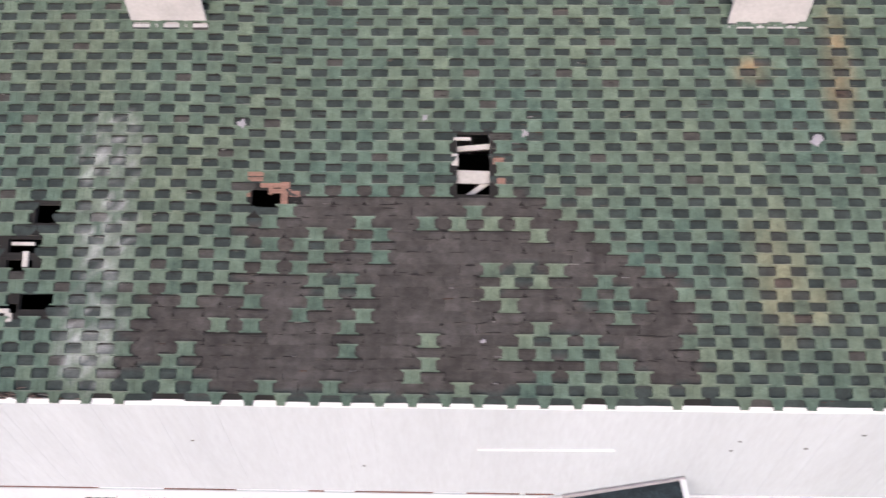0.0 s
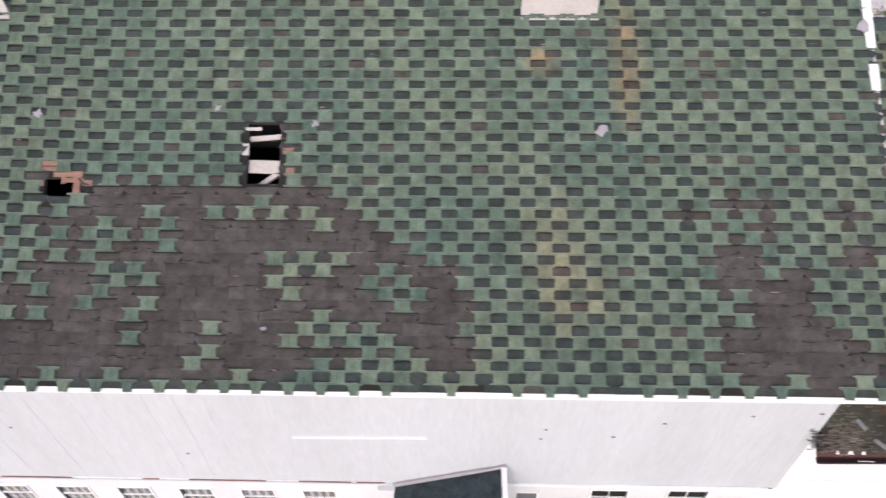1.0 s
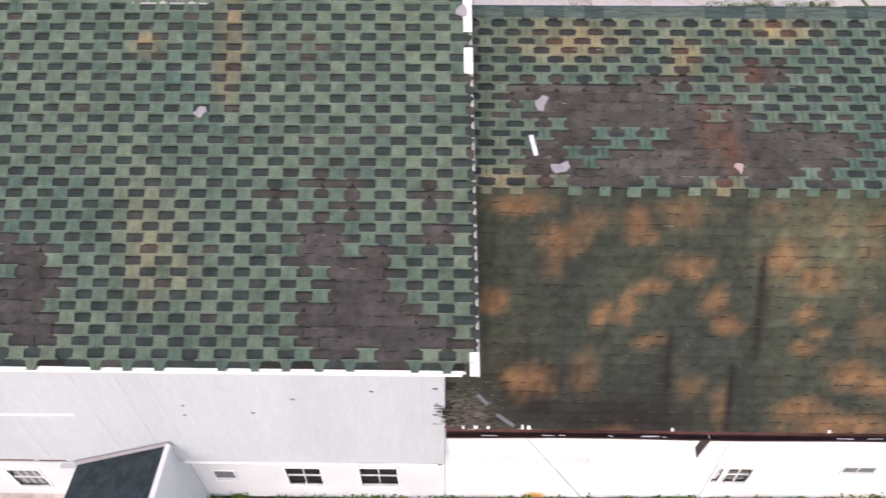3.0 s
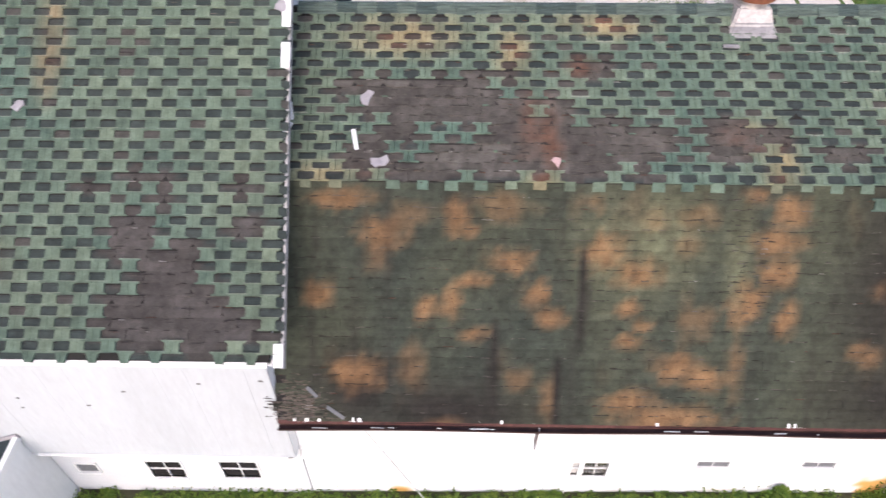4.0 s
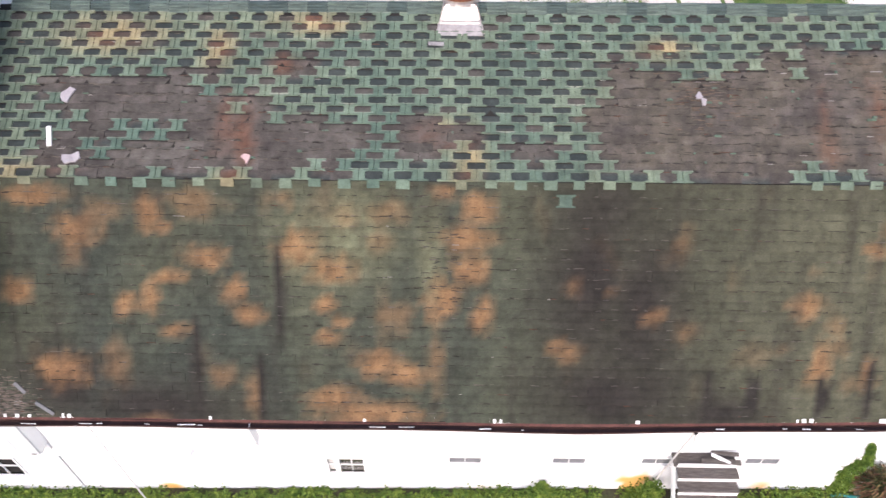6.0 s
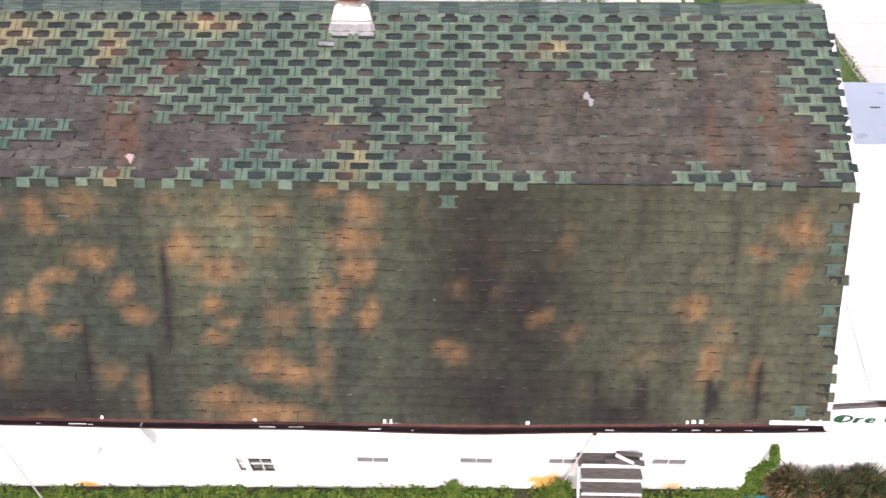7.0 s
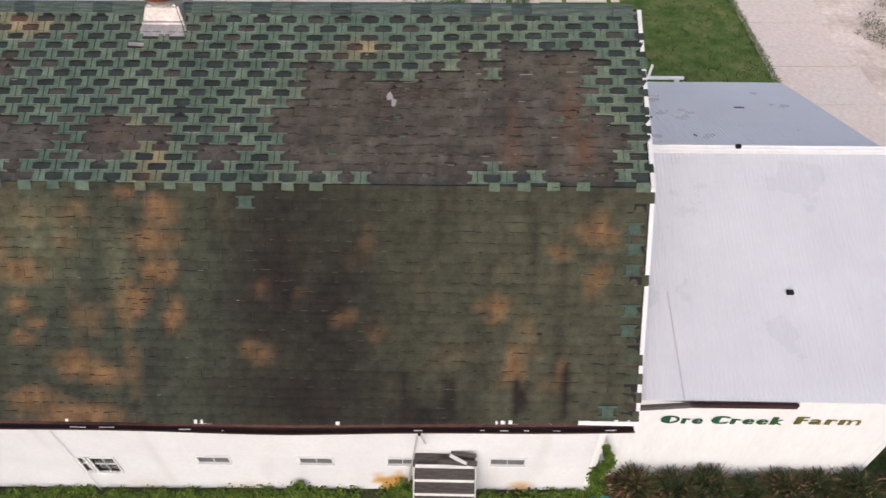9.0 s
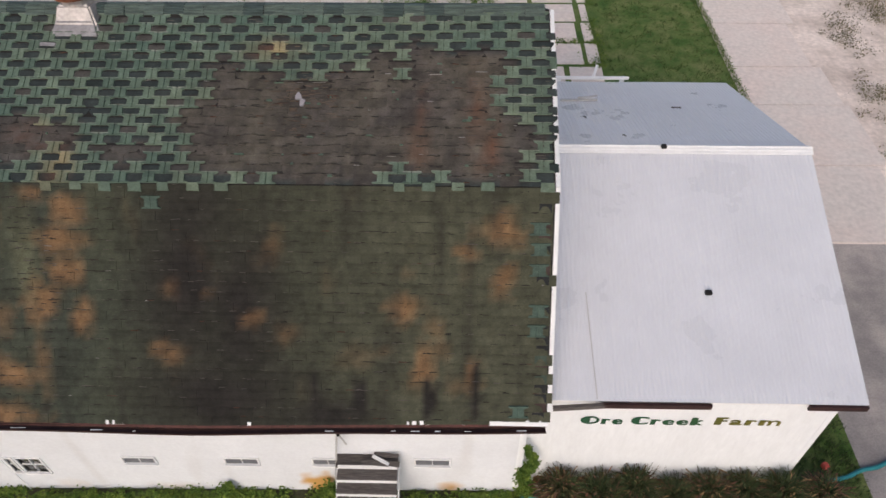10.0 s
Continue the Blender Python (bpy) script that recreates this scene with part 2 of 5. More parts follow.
UP_LOST = {
    0: "24..25 27 30 32",
    1: "22..30",
    2: "22..23 25..32 35 39",
    3: "22 25..32 34..35 38..39",
    4: "23..24 27..33 35..37",
    5: "23 27..32 34..36",
    6: "24..29 31 35",
    7: "22..27 29",
    8: "23..29",
    9: "21..26",
    10: "22..26",
    11: "26..27 30",
    12: "30..31",
}
UP_LOST_GABLE = {
    0: "45..47 51..52",
    1: "42..47 49..52",
    2: "42..52",
    3: "41..52",
    4: "42..53",
    5: "41..52",
    6: "41..52",
    7: "41..51",
    8: "42..51",
    9: "42..51",
    10: "42..51",
    11: "42..43 46..47 49..51",
    12: "42 48..52",
    13: "47 49..51",
    14: "49",
}


def missing(*tables):
    """The (course, number) pairs that the tables name."""
    gone = set()
    for table in tables:
        for course, runs in table.items():
            for run in runs.split():
                first, _, last = run.partition("..")
                gone |= {(course, k) for k in range(int(first), int(last or first) + 1)}
    return gone


GONE = {"old": missing(OLD_LOST, OLD_LOST_GABLE), "up": missing(UP_LOST, UP_LOST_GABLE), "low": set()}
SLOPES = {"old": OLD, "up": UPPER}

# oval patches (u, v, half width, half height): yellow lichen, lime streaks, rust, moss and stains
OLD_YELLOW = [(4.29, 4.74, 0.28, 0.25), (5.5, 4.75, 0.27, 1.0), (4.37, 2.17, 0.5, 0.55), (4.93, 1.39, 0.5, 0.45), (4.5, 1.6, 0.55, 1.3)]
OLD_LIME = [(-4.95, 3.5, 0.6, 0.75), (-4.92, 2.25, 0.55, 0.9), (-5.02, 0.82, 0.55, 0.9)]
UP_YELLOW = [(10.73, 2.55, 1.11, 0.49), (12.52, 2.24, 0.37, 0.54), (14.03, 2.79, 0.92, 0.33), (16.53, 0.19, 0.3, 0.9), (19.6, 2.3, 0.6, 0.3), (9.8, 0.1, 0.9, 0.25), (12.95, 0.0, 0.35, 0.2), (16.0, 0.75, 0.5, 0.35)]
UP_RUST = [(12.75, 0.9, 0.22, 0.9), (13.05, 0.75, 0.3, 0.7), (22.0, 1.1, 0.2, 0.8), (22.9, 1.3, 0.25, 0.9), (23.1, 0.7, 0.2, 0.5), (20.2, 1.5, 0.35, 0.4), (13.6, 2.0, 0.4, 0.3)]
LOW_OCHRE = [(9.86, 3.62, 0.39, 0.16), (10.52, 3.1, 0.33, 0.25), (9.52, 2.1, 0.25, 0.2), (10.07, 0.85, 0.38, 0.27), (11.62, 3.38, 0.19, 0.26), (11.83, 3.16, 0.12, 0.12), (11.87, 2.36, 0.25, 0.13), (11.57, 2.04, 0.14, 0.26), (11.16, 1.9, 0.16, 0.18), (12.5, 2.66, 0.31, 0.16), (12.92, 2.15, 0.16, 0.2), (13.07, 1.76, 0.23, 0.16), (11.93, 1.47, 0.2, 0.12), (13.9, 2.83, 0.33, 0.26), (14.43, 2.5, 0.33, 0.2), (14.33, 1.98, 0.16, 0.14), (14.56, 1.68, 0.18, 0.11), (14.33, 1.38, 0.18, 0.11), (15.18, 0.97, 0.36, 0.21), (15.59, 0.79, 0.32, 0.19), (14.42, 0.38, 0.36, 0.21), (15.01, 0.1, 0.73, 0.24)]
LOW_OCHRE += [(16.14, 3.69, 0.19, 0.13), (16.66, 3.48, 0.26, 0.22), (16.55, 3.0, 0.39, 0.18), (16.57, 2.51, 0.24, 0.25), (16.14, 2.01, 0.23, 0.32), (16.77, 1.79, 0.16, 0.29), (19.38, 1.77, 0.19, 0.16), (18.08, 1.2, 0.27, 0.21)]
LOW_OCHRE += [(23.29, 3.24, 0.26, 0.27), (22.75, 2.87, 0.16, 0.09), (21.79, 1.97, 0.21, 0.22), (23.31, 2.46, 0.18, 0.24), (22.09, 1.05, 0.17, 0.32), (22.86, 0.87, 0.15, 0.23)]
LOW_FAINT = [(10.4, 2.7, 0.19, 0.25), (10.94, 0.96, 0.18, 0.38), (12.36, 3.52, 0.39, 0.22), (13.74, 3.58, 0.17, 0.13), (14.64, 3.33, 0.22, 0.16), (15.29, 3.42, 0.3, 0.22), (15.17, 2.94, 0.16, 0.22), (11.48, -0.0, 0.28, 0.1), (12.61, 0.79, 0.23, 0.19), (15.4, 1.77, 0.27, 0.27), (16.04, 0.94, 0.13, 0.47), (18.19, 2.26, 0.17, 0.2), (18.72, 2.22, 0.13, 0.11), (19.78, 2.99, 0.13, 0.26), (20.0, 1.55, 0.18, 0.18), (10.97, 3.41, 0.26, 0.17), (13.14, 0.41, 0.13, 0.38)]
LOW_FAINT += [(22.83, 3.17, 0.12, 0.12), (21.86, 2.55, 0.12, 0.11), (21.5, 1.3, 0.12, 0.11), (22.39, 1.32, 0.18, 0.13), (22.59, 0.74, 0.15, 0.19), (22.27, 1.69, 0.18, 0.16)]
LOW_DARK = [(18.44, 2.53, 1.13, 2.79), (18.8, 0.5, 2.0, 1.15), (19.2, 1.9, 1.05, 2.2), (20.6, 0.2, 1.3, 0.5), (11.67, 0.2, 2.38, 0.77), (10.0, 0.6, 1.2, 1.0), (8.81, 0.15, 0.28, 0.39)]
LOW_STREAK = [(12.23, 0.79, 0.08, 0.89), (13.26, 0.51, 0.05, 0.57), (13.63, 2.11, 0.07, 0.81), (20.38, 0.47, 0.09, 0.43), (21.09, 0.48, 0.07, 0.43), (20.39, 0.6, 0.07, 0.32), (21.12, 0.53, 0.05, 0.29), (22.17, 0.5, 0.1, 0.34), (22.91, 0.65, 0.08, 0.45)]
LOW_PALE = [(15.95, 2.86, 0.3, 1.38), (14.43, 3.02, 1.3, 1.29)]

# openings rotted through the old roof: (u0, u1, v0, v1)
HOLES = [(0.06, 0.50, 2.91, 3.81), (-2.87, -2.35, 2.69, 2.97), (-5.95, -5.62, 2.45, 2.72), (-6.3, -5.85, 2.02, 2.22), (-6.3, -5.95, 1.76, 1.92), (-6.05, -5.55, 1.22, 1.5), (-6.45, -6.1, 1.17, 1.3)]
HOLES = [(a - 0.03, b, c, d) for a, b, c, d in HOLES]


def mixc(a, b, f):
    f = min(max(f, 0.0), 1.0)
    return tuple(x + (y - x) * f for x, y in zip(a, b))


GREEN, GREEN2, YELLOW, LIME = (0.104, 0.162, 0.130), (0.150, 0.188, 0.136), (0.27, 0.225, 0.13), (0.42, 0.43, 0.42)
SLATEY, BROWN, RUSTY, OCHRE = (0.047, 0.061, 0.058), (0.074, 0.067, 0.062), (0.15, 0.066, 0.038), (0.275, 0.155, 0.074)
OLIVE, UMBER, PALE = (0.046, 0.056, 0.045), (0.029, 0.026, 0.023), (0.072, 0.079, 0.053)


@functools.lru_cache(maxsize=None)
def bare_share(which, i, h):
    """How many of the lock pieces round one half cell of a slope are lost: 0 to 1."""
    slope, gone = SLOPES[which], GONE[which]
    total = weight = 0.0
    for di in (-1, 0, 1):
        for dk in (-1, 0, 1):
            k = math.floor(h / 2) + dk
            n = k + 0.5 * ((i + di) % 2) + 0.5
            w = max(0.0, 1.15 - math.hypot(n - h / 2 - 0.25, di * 0.6))
            total += w * ((i + di, k) in gone)
            weight += w
    return total / max(weight, 1e-6)


def bareness(which, u, v):
    slope = SLOPES[which]
    u -= 0.0239 * (4.5 - v) if which == "old" else 0.0
    share = bare_share(which, math.floor((v - slope.phase_v) / slope.row), math.floor(2 * (u - slope.phase_u) / slope.pitch))
    return -0.42 + 0.9 * share


def tint(surface_name, u, v, chance, green):
    """The weathered colour of one corner of a shingle."""
    if surface_name == "low":
        c = mixc(OLIVE, PALE, 0.5 + 0.9 * wob(u, v * 0.5, 0.9, 1))
        c = mixc(c, (0.140, 0.147, 0.090), 1.1 * inside(LOW_PALE, u, v) + 0.3 * wob(u, v, 3, 41))
        c = mixc(c, (0.060, 0.063, 0.043), (u - 17.0) * 0.7)
        c = mixc(c, (0.084, 0.087, 0.058), (u - 20.2) * 0.6)
        c = mixc(c, UMBER, 1.2 * inside(LOW_DARK, u, v) + 0.25 * wob(u, v, 1.5, 2))
        uu, vv = u + 0.10 * wob(u, v, 3.2, 31), v + 0.10 * wob(u, v, 3.2, 37)
        a, b = inside(LOW_OCHRE, uu, vv), inside(LOW_FAINT, uu, vv)
        k = 0.45 if 17.4 < u < 20.6 else 0.78
        c = mixc(c, OCHRE, min(0.75, k * (0.42 + a) + 0.35 * wob(u, v, 4.0, 2) + 0.25 * wob(u, v, 9, 3) if a > -0.6 else 0.0))
        c = mixc(c, OCHRE, min(0.4 if u < 17.4 else 0.28, (0.4 if u < 17.4 else 0.25) * (0.35 + b) + 0.2 * wob(u, v, 4.0, 12) if b > -0.6 else 0.0))
        c = mixc(c, OCHRE, 0.4 * wob(u * 1.5, v * 0.8, 1.6, 11) - 0.12)
        c = mixc(c, UMBER, 0.9 * wob(u * 3.0, v * 0.25, 1.5, 17) - 0.1)
        c = mixc(c, UMBER, 0.8 * wob(u * 1.5, v, 6.0, 27) - 0.12)
        c = mixc(c, UMBER, 2.4 * (0.3 + inside(LOW_STREAK, u, v)) if inside(LOW_STREAK, u, v) > -0.3 else 0.0)
        return tuple(x * (0.91 + 0.18 * chance) for x in c)
    yellow, lime = (OLD_YELLOW, OLD_LIME) if surface_name == "old" else (UP_YELLOW, [])
    if green:
        c = mixc(GREEN, GREEN2, 0.5 + 0.9 * wob(u, v, 0.5, 4) + 0.5 * (chance - 0.5))
        c = mixc(c, YELLOW if surface_name == "up" or v < 3 else (0.28, 0.185, 0.10), (1.2 if surface_name == "up" else (1.15 if v > 3 else 0.5)) * (0.2 + inside(yellow, u, v)) * (0.3 + 0.6 * chance))
    else:
        b = bareness(surface_name, u, v)
        c = mixc(SLATEY if surface_name == "old" else (0.040, 0.052, 0.052), BROWN, 1.0 if b > -0.32 + 0.22 * chance else (0.85 if chance > (0.93 if surface_name == "old" else 0.85) else 0.15 * chance))
        c = mixc(c, RUSTY, (0.9 if v > 3 or surface_name == "up" else 0.2) * inside(yellow, u, v) * chance)
        if b > 0:
            c = mixc(c, (0.088, 0.081, 0.077) if surface_name == "old" else ((0.114, 0.103, 0.082) if u > 18 else (0.112, 0.105, 0.094)), 0.5 + 0.8 * wob(u, v, 1.2, 6) + 0.7 * wob(u * 1.6, v, 5, 16))
            c = mixc(c, (0.034, 0.029, 0.029), 0.7 * wob(u * 1.5, v, 3.2, 26) - 0.05)
    if surface_name == "up":
        c = mixc(c, RUSTY, 0.6 * (0.1 + inside(UP_RUST, u, v)) + (0.5 if b > -0.2 else 0.1) * wob(u * 2, v, 1.1, 9) - 0.08 + (0.3 if b > -0.2 else 0.1) * wob(u, v, 6, 19) if not green else 0.5 * inside(UP_RUST, u, v))
    c = mixc(c, LIME, 0.25 * inside(lime, u, v) * (0.2 + 1.2 * chance) + 1.3 * max(0.0, wob(u, v, 8, 5)) * min(1.0, 3 * inside(lime, u, v)) if inside(lime, u, v) > 0 else 0.0)
    return tuple(x * (0.84 + 0.32 * chance) for x in c)


def slab_shape(rng, style):
    """One exposed tab, a low wedge with its butt edge proud: "lock" between two green pieces, with worn round corners
    and a slot of dark felt left open above it as its shadow line; "worn" where the piece over it is lost; "strip" in
    the plain courses of the steep slope."""
    lock, strip = style == "lock", style == "strip"
    a, b = PITCH * (0.4975 if strip else 0.4995), ROW * 0.5
    curl, skew, low = rng.uniform(-0.005, 0.009), rng.uniform(-0.006, 0.006), rng.uniform(-0.010, 0.008)
    if not lock:
        curl, skew, low = curl * 0.5, skew * 0.5, low * 0.5
    steps = (-1.0, -0.80, -0.60, 0.0, 0.60, 0.80, 1.0) if lock else (-1.0, -0.5, 0.0, 0.5, 1.0)
    top = b * (0.66 + rng.uniform(-0.08, 0.06) if lock else (1.0 if strip else 1.35))
    high = 0.021 if lock else (0.025 if strip else 0.009)
    vs, fs, m = [], [], len(steps) - 1
    for f in steps:
        h = high + curl * f * f + skew * f
        worn = rng.uniform(-0.004, 0.004) + (ROW * (0.55 if abs(f) > 0.9 else (0.16 if abs(f) > 0.7 else 0.0)) if lock else 0.0)
        vs += [(a * f, -b + 0.014 + low + worn, -0.002), (a * f, -b - 0.010 + low + worn, h), (a * f, b * 0.2, h * 0.7 + 0.003), (a * f, top, 0.006 if lock or strip else 0.003)]
    for i in range(m):
        for k in range(3):
            fs.append((4 * i + k, 4 * i + 4 + k, 4 * i + 5 + k, 4 * i + 1 + k))
    n = 4 * m
    fs += [(0, 1, 2, 3), (n + 3, n + 2, n + 1, n)]
    return vs, fs


def neck_shape(rng, slim, reach, seam=0.010):
    """One green lock piece: creased down the middle, waisted, flared at both ends, its upper rim curled."""
    low, high = rng.uniform(-0.03, 0.03), rng.uniform(-0.02, 0.02)
    ends, waist, lift = 0.345 + rng.uniform(-0.015, 0.02), slim + rng.uniform(-0.012, 0.018), rng.uniform(0.0, 0.006)
    line = [(ends, low - reach, 0.046), (ends - 0.01, 0.12 - reach, 0.040), (waist + 0.012, 0.19 - reach, 0.038), (waist, reach - 0.26, 0.035), (ends - 0.03, reach - 0.17, 0.036), (ends, reach - 0.08 + high, 0.038), (ends - 0.01, reach + high, 0.042)]
    vs, fs = [], []
    for a, b, w in line:
        for f, d in ((-1, 0.0), (-0.10, 0.003), (0, seam), (0.10, 0.003), (1, 0.0)):
            vs.append((f * a * PITCH, b * ROW, w + lift - d))
        for f in (-1, 1):
            vs.append((f * a * PITCH * 0.95, (b + (0.06 if b < -0.6 else 0.0)) * ROW, 0.003))
    m = len(line)
    for k in range(m - 1):
        p, q = 7 * k, 7 * k + 7
        fs += [(p + j, p + j + 1, q + j + 1, q + j) for j in range(4)]
        fs += [(p + 5, p, q, q + 5), (p + 4, p + 6, q + 6, q + 4)]
    e = 7 * (m - 1)
    fs += [(0, 5, 6, 4, 3, 2, 1), (e, e + 1, e + 2, e + 3, e + 4, e + 6, e + 5)]
    return vs, fs


def flecks(slope, which, u0, u1, v1, count, parent, heap=None):
    """Grit, curled edges and torn bits caught along the courses; the pale ones are painted edge highlights."""
    rng = random.Random(which + "bits")
    verts, faces, cols = [], [], []
    for _ in range(count):
        if heap:
            u, v = rng.gauss(heap[0], heap[2]), abs(rng.gauss(heap[1], heap[3]))
        else:
            u, v = rng.uniform(u0, u1), rng.uniform(0.05, v1)
            if which != "low" and bareness(which, u, v) < -0.15 and rng.random() < 0.72:
                continue
            v = round((v - slope.phase_v) / slope.row) * slope.row + slope.phase_v + rng.gauss(0, 0.02 if which != "low" else 0.007)
        if any(a < u < b and c < v < d for a, b, c, d in HOLES) and which == "old":
            continue
        l, w, h, t = rng.uniform(0.015, 0.07) * (1.6 if rng.random() < 0.2 else 1), rng.uniform(0.0025, 0.006), rng.uniform(0.006, 0.014), rng.gauss(0, 0.035)
        z0 = 0.02
        pick = rng.random()
        c = ((0.034, 0.030, 0.029) if which == "old" else (0.048, 0.044, 0.040)) if which != "low" else (0.036, 0.033, 0.028)
        c = c if pick < (0.72 if which != "up" else 0.55) else ((0.105, 0.095, 0.082) if pick < 0.93 else ((0.09, 0.045, 0.03) if pick < 0.96 else ((0.10, 0.145, 0.11) if pick < 0.985 and which == "up" else ((0.11, 0.10, 0.09) if which == "low" and pick < 0.994 else (0.26, 0.25, 0.24)))))
        if c == (0.10, 0.145, 0.11):
            l, w, h = l * 0.8, w * 3.5, 0.02
        if heap:
            c = heap[4] if pick < 0.6 else c
        n0 = len(verts)
        for a, b2, z in ((-l, -w, z0), (l, -w, z0), (l * 0.8, w, z0), (-l * 0.9, w, z0), (-l * 0.9, -w * 0.8, z0 + h), (l * 0.9, -w * 0.8, z0 + h), (l * 0.7, w, z0 + h * 0.6), (-l * 0.8, w, z0 + h * 0.7)):
            verts.append(slope.at(u + a - b2 * t, v + b2 + a * t, z))
            cols.append(c)
        faces += [tuple(n0 + q for q in f) for f in ((4, 5, 6, 7), (0, 1, 5, 4), (1, 2, 6, 5), (2, 3, 7, 6), (3, 0, 4, 7))]
    mesh_part("grit_and_glints", verts, faces, M_SHINGLE, parent, cols, "stuff")


def lay(slope, which, u0, u1, rows, edge, parent, near, holes=(), cap=99.0):
    """Shingles over a slope: the first 300 in the stretch near as single pieces, the rest joined."""
    rng = random.Random(which)
    for name, green in (("shingle_tab", False), ("shingle", True)):
        if green and which == "low":
            continue
        verts, faces, cols, single = [], [], [], 0
        for i in range(*rows):
            for k in range(int((u0 - slope.phase_u) / slope.pitch) - 1, int((u1 - slope.phase_u) / slope.pitch) + 2):
                u, v = slope.cell(i, k)
                if green:
                    u += PITCH / 2
                chance = rng.random()
                du, dv, turn = rng.uniform(-0.008, 0.008), rng.uniform(-0.006, 0.006), rng.uniform(-0.012, 0.012)
                if which == "low":
                    du, turn = du * 0.3, turn * 0.4
                shape, quads = neck_shape(rng, *((0.222, 0.61) if which == "old" else (0.186, 0.612, 0.030))) if green else slab_shape(rng, "strip" if which == "low" else ("worn" if i < 1 or (i + 1, k - 1 + i % 2) in GONE[which] else "lock"))
                brink = edge(v) + (rng.uniform(-0.03, 0.0) + (0.055 if rng.random() < 0.55 else -0.03) if which != "old" else rng.uniform(0.0, 0.015))
                if i < 0 and green:  # only a narrow tag still hangs over the drip edge
                    shape = [(a * (0.5 if b < 0.02 else 0.9), max(b, -0.075), w) for a, b, w in shape]
                if which == "up" and i == 0 and not green:
                    shape = [(a, b - (0.08 * gable_rise(u) if b < 0 else 0.0), w) for a, b, w in shape]
                if i < 0 and not green:
                    shape = [(a, max(b, -0.03), w) for a, b, w in shape]
                if u < u0 or u > brink + (0.12 if not green else -0.02):
                    continue
                if any(a - 0.06 < u < b + 0.06 and c - 0.03 < v < d + 0.03 for a, b, c, d in holes):
                    continue
                if i < 0 and rng.random() < 0.35:
                    continue
                if green:
                    if (i, k) in GONE[which] or rng.random() < 0.003:
                        continue
                wave = 0.012 * wob(u, v, 0.35, 7)
                shape = [(min(a, brink - u), b, w) for a, b, w in shape]
                floor_v = (lambda x: eave_rise(x) - 0.012) if which == "low" else (lambda x: -9.0)
                pts = [slope.at(u + du + a - b * turn, min(max(v + dv + wave + b + a * turn, floor_v(u + a)), cap), w) for a, b, w in shape]
                cs = [tint(which, u + a, v + b, chance, green) for a, b, w in shape]
                if green:  # highlight along the curled upper rim, painted as a paler colour
                    cs = [mixc(c, (0.30, 0.31, 0.27), 0.55 if b > 0.55 * ROW else 0.0) for c, (a, b, w) in zip(cs, shape)]
                if single < 300 and near[0] < u < near[1]:
                    single += 1
                    mesh_part(name, pts, quads, M_SHINGLE, parent, cs)
                else:
                    n0 = len(verts)
                    verts += pts
                    cols += cs
                    faces += [tuple(n0 + q for q in f) for f in quads]
        if verts:
            mesh_part(name + "_field", verts, faces, M_SHINGLE, parent, cols, "stuff")


def deck(bm, slope, u0, u1, v0, v1, thick, holes=()):
    """A roof sheet with openings through it."""
    us = sorted({u0, u1, *[h[0] for h in holes], *[h[1] for h in holes]})
    vv = sorted({v0, v1, *[h[2] for h in holes], *[h[3] for h in holes]})
    cut = lambda a, b: any(h[0] < a < h[1] and h[2] < b < h[3] for h in holes)
    solid = {(i, j) for i in range(len(us) - 1) for j in range(len(vv) - 1) if not cut((us[i] + us[i + 1]) / 2, (vv[j] + vv[j + 1]) / 2)}
    vert = {}

    def get(i, j, w):
        if (i, j, w) not in vert:
            vert[i, j, w] = bm.verts.new(slope.at(us[i], vv[j], -thick * w))
        return vert[i, j, w]

    for i, j in solid:
        bm.faces.new([get(i, j, 0), get(i + 1, j, 0), get(i + 1, j + 1, 0), get(i, j + 1, 0)])
        bm.faces.new([get(i, j + 1, 1), get(i + 1, j + 1, 1), get(i + 1, j, 1), get(i, j, 1)])
        for di, dj, a, b in ((-1, 0, (i, j + 1), (i, j)), (1, 0, (i + 1, j), (i + 1, j + 1)), (0, -1, (i, j), (i + 1, j)), (0, 1, (i + 1, j + 1), (i, j + 1))):
            if (i + di, j + dj) not in solid:
                bm.faces.new([get(*b, 0), get(*a, 0), get(*a, 1), get(*b, 1)])
    return bm


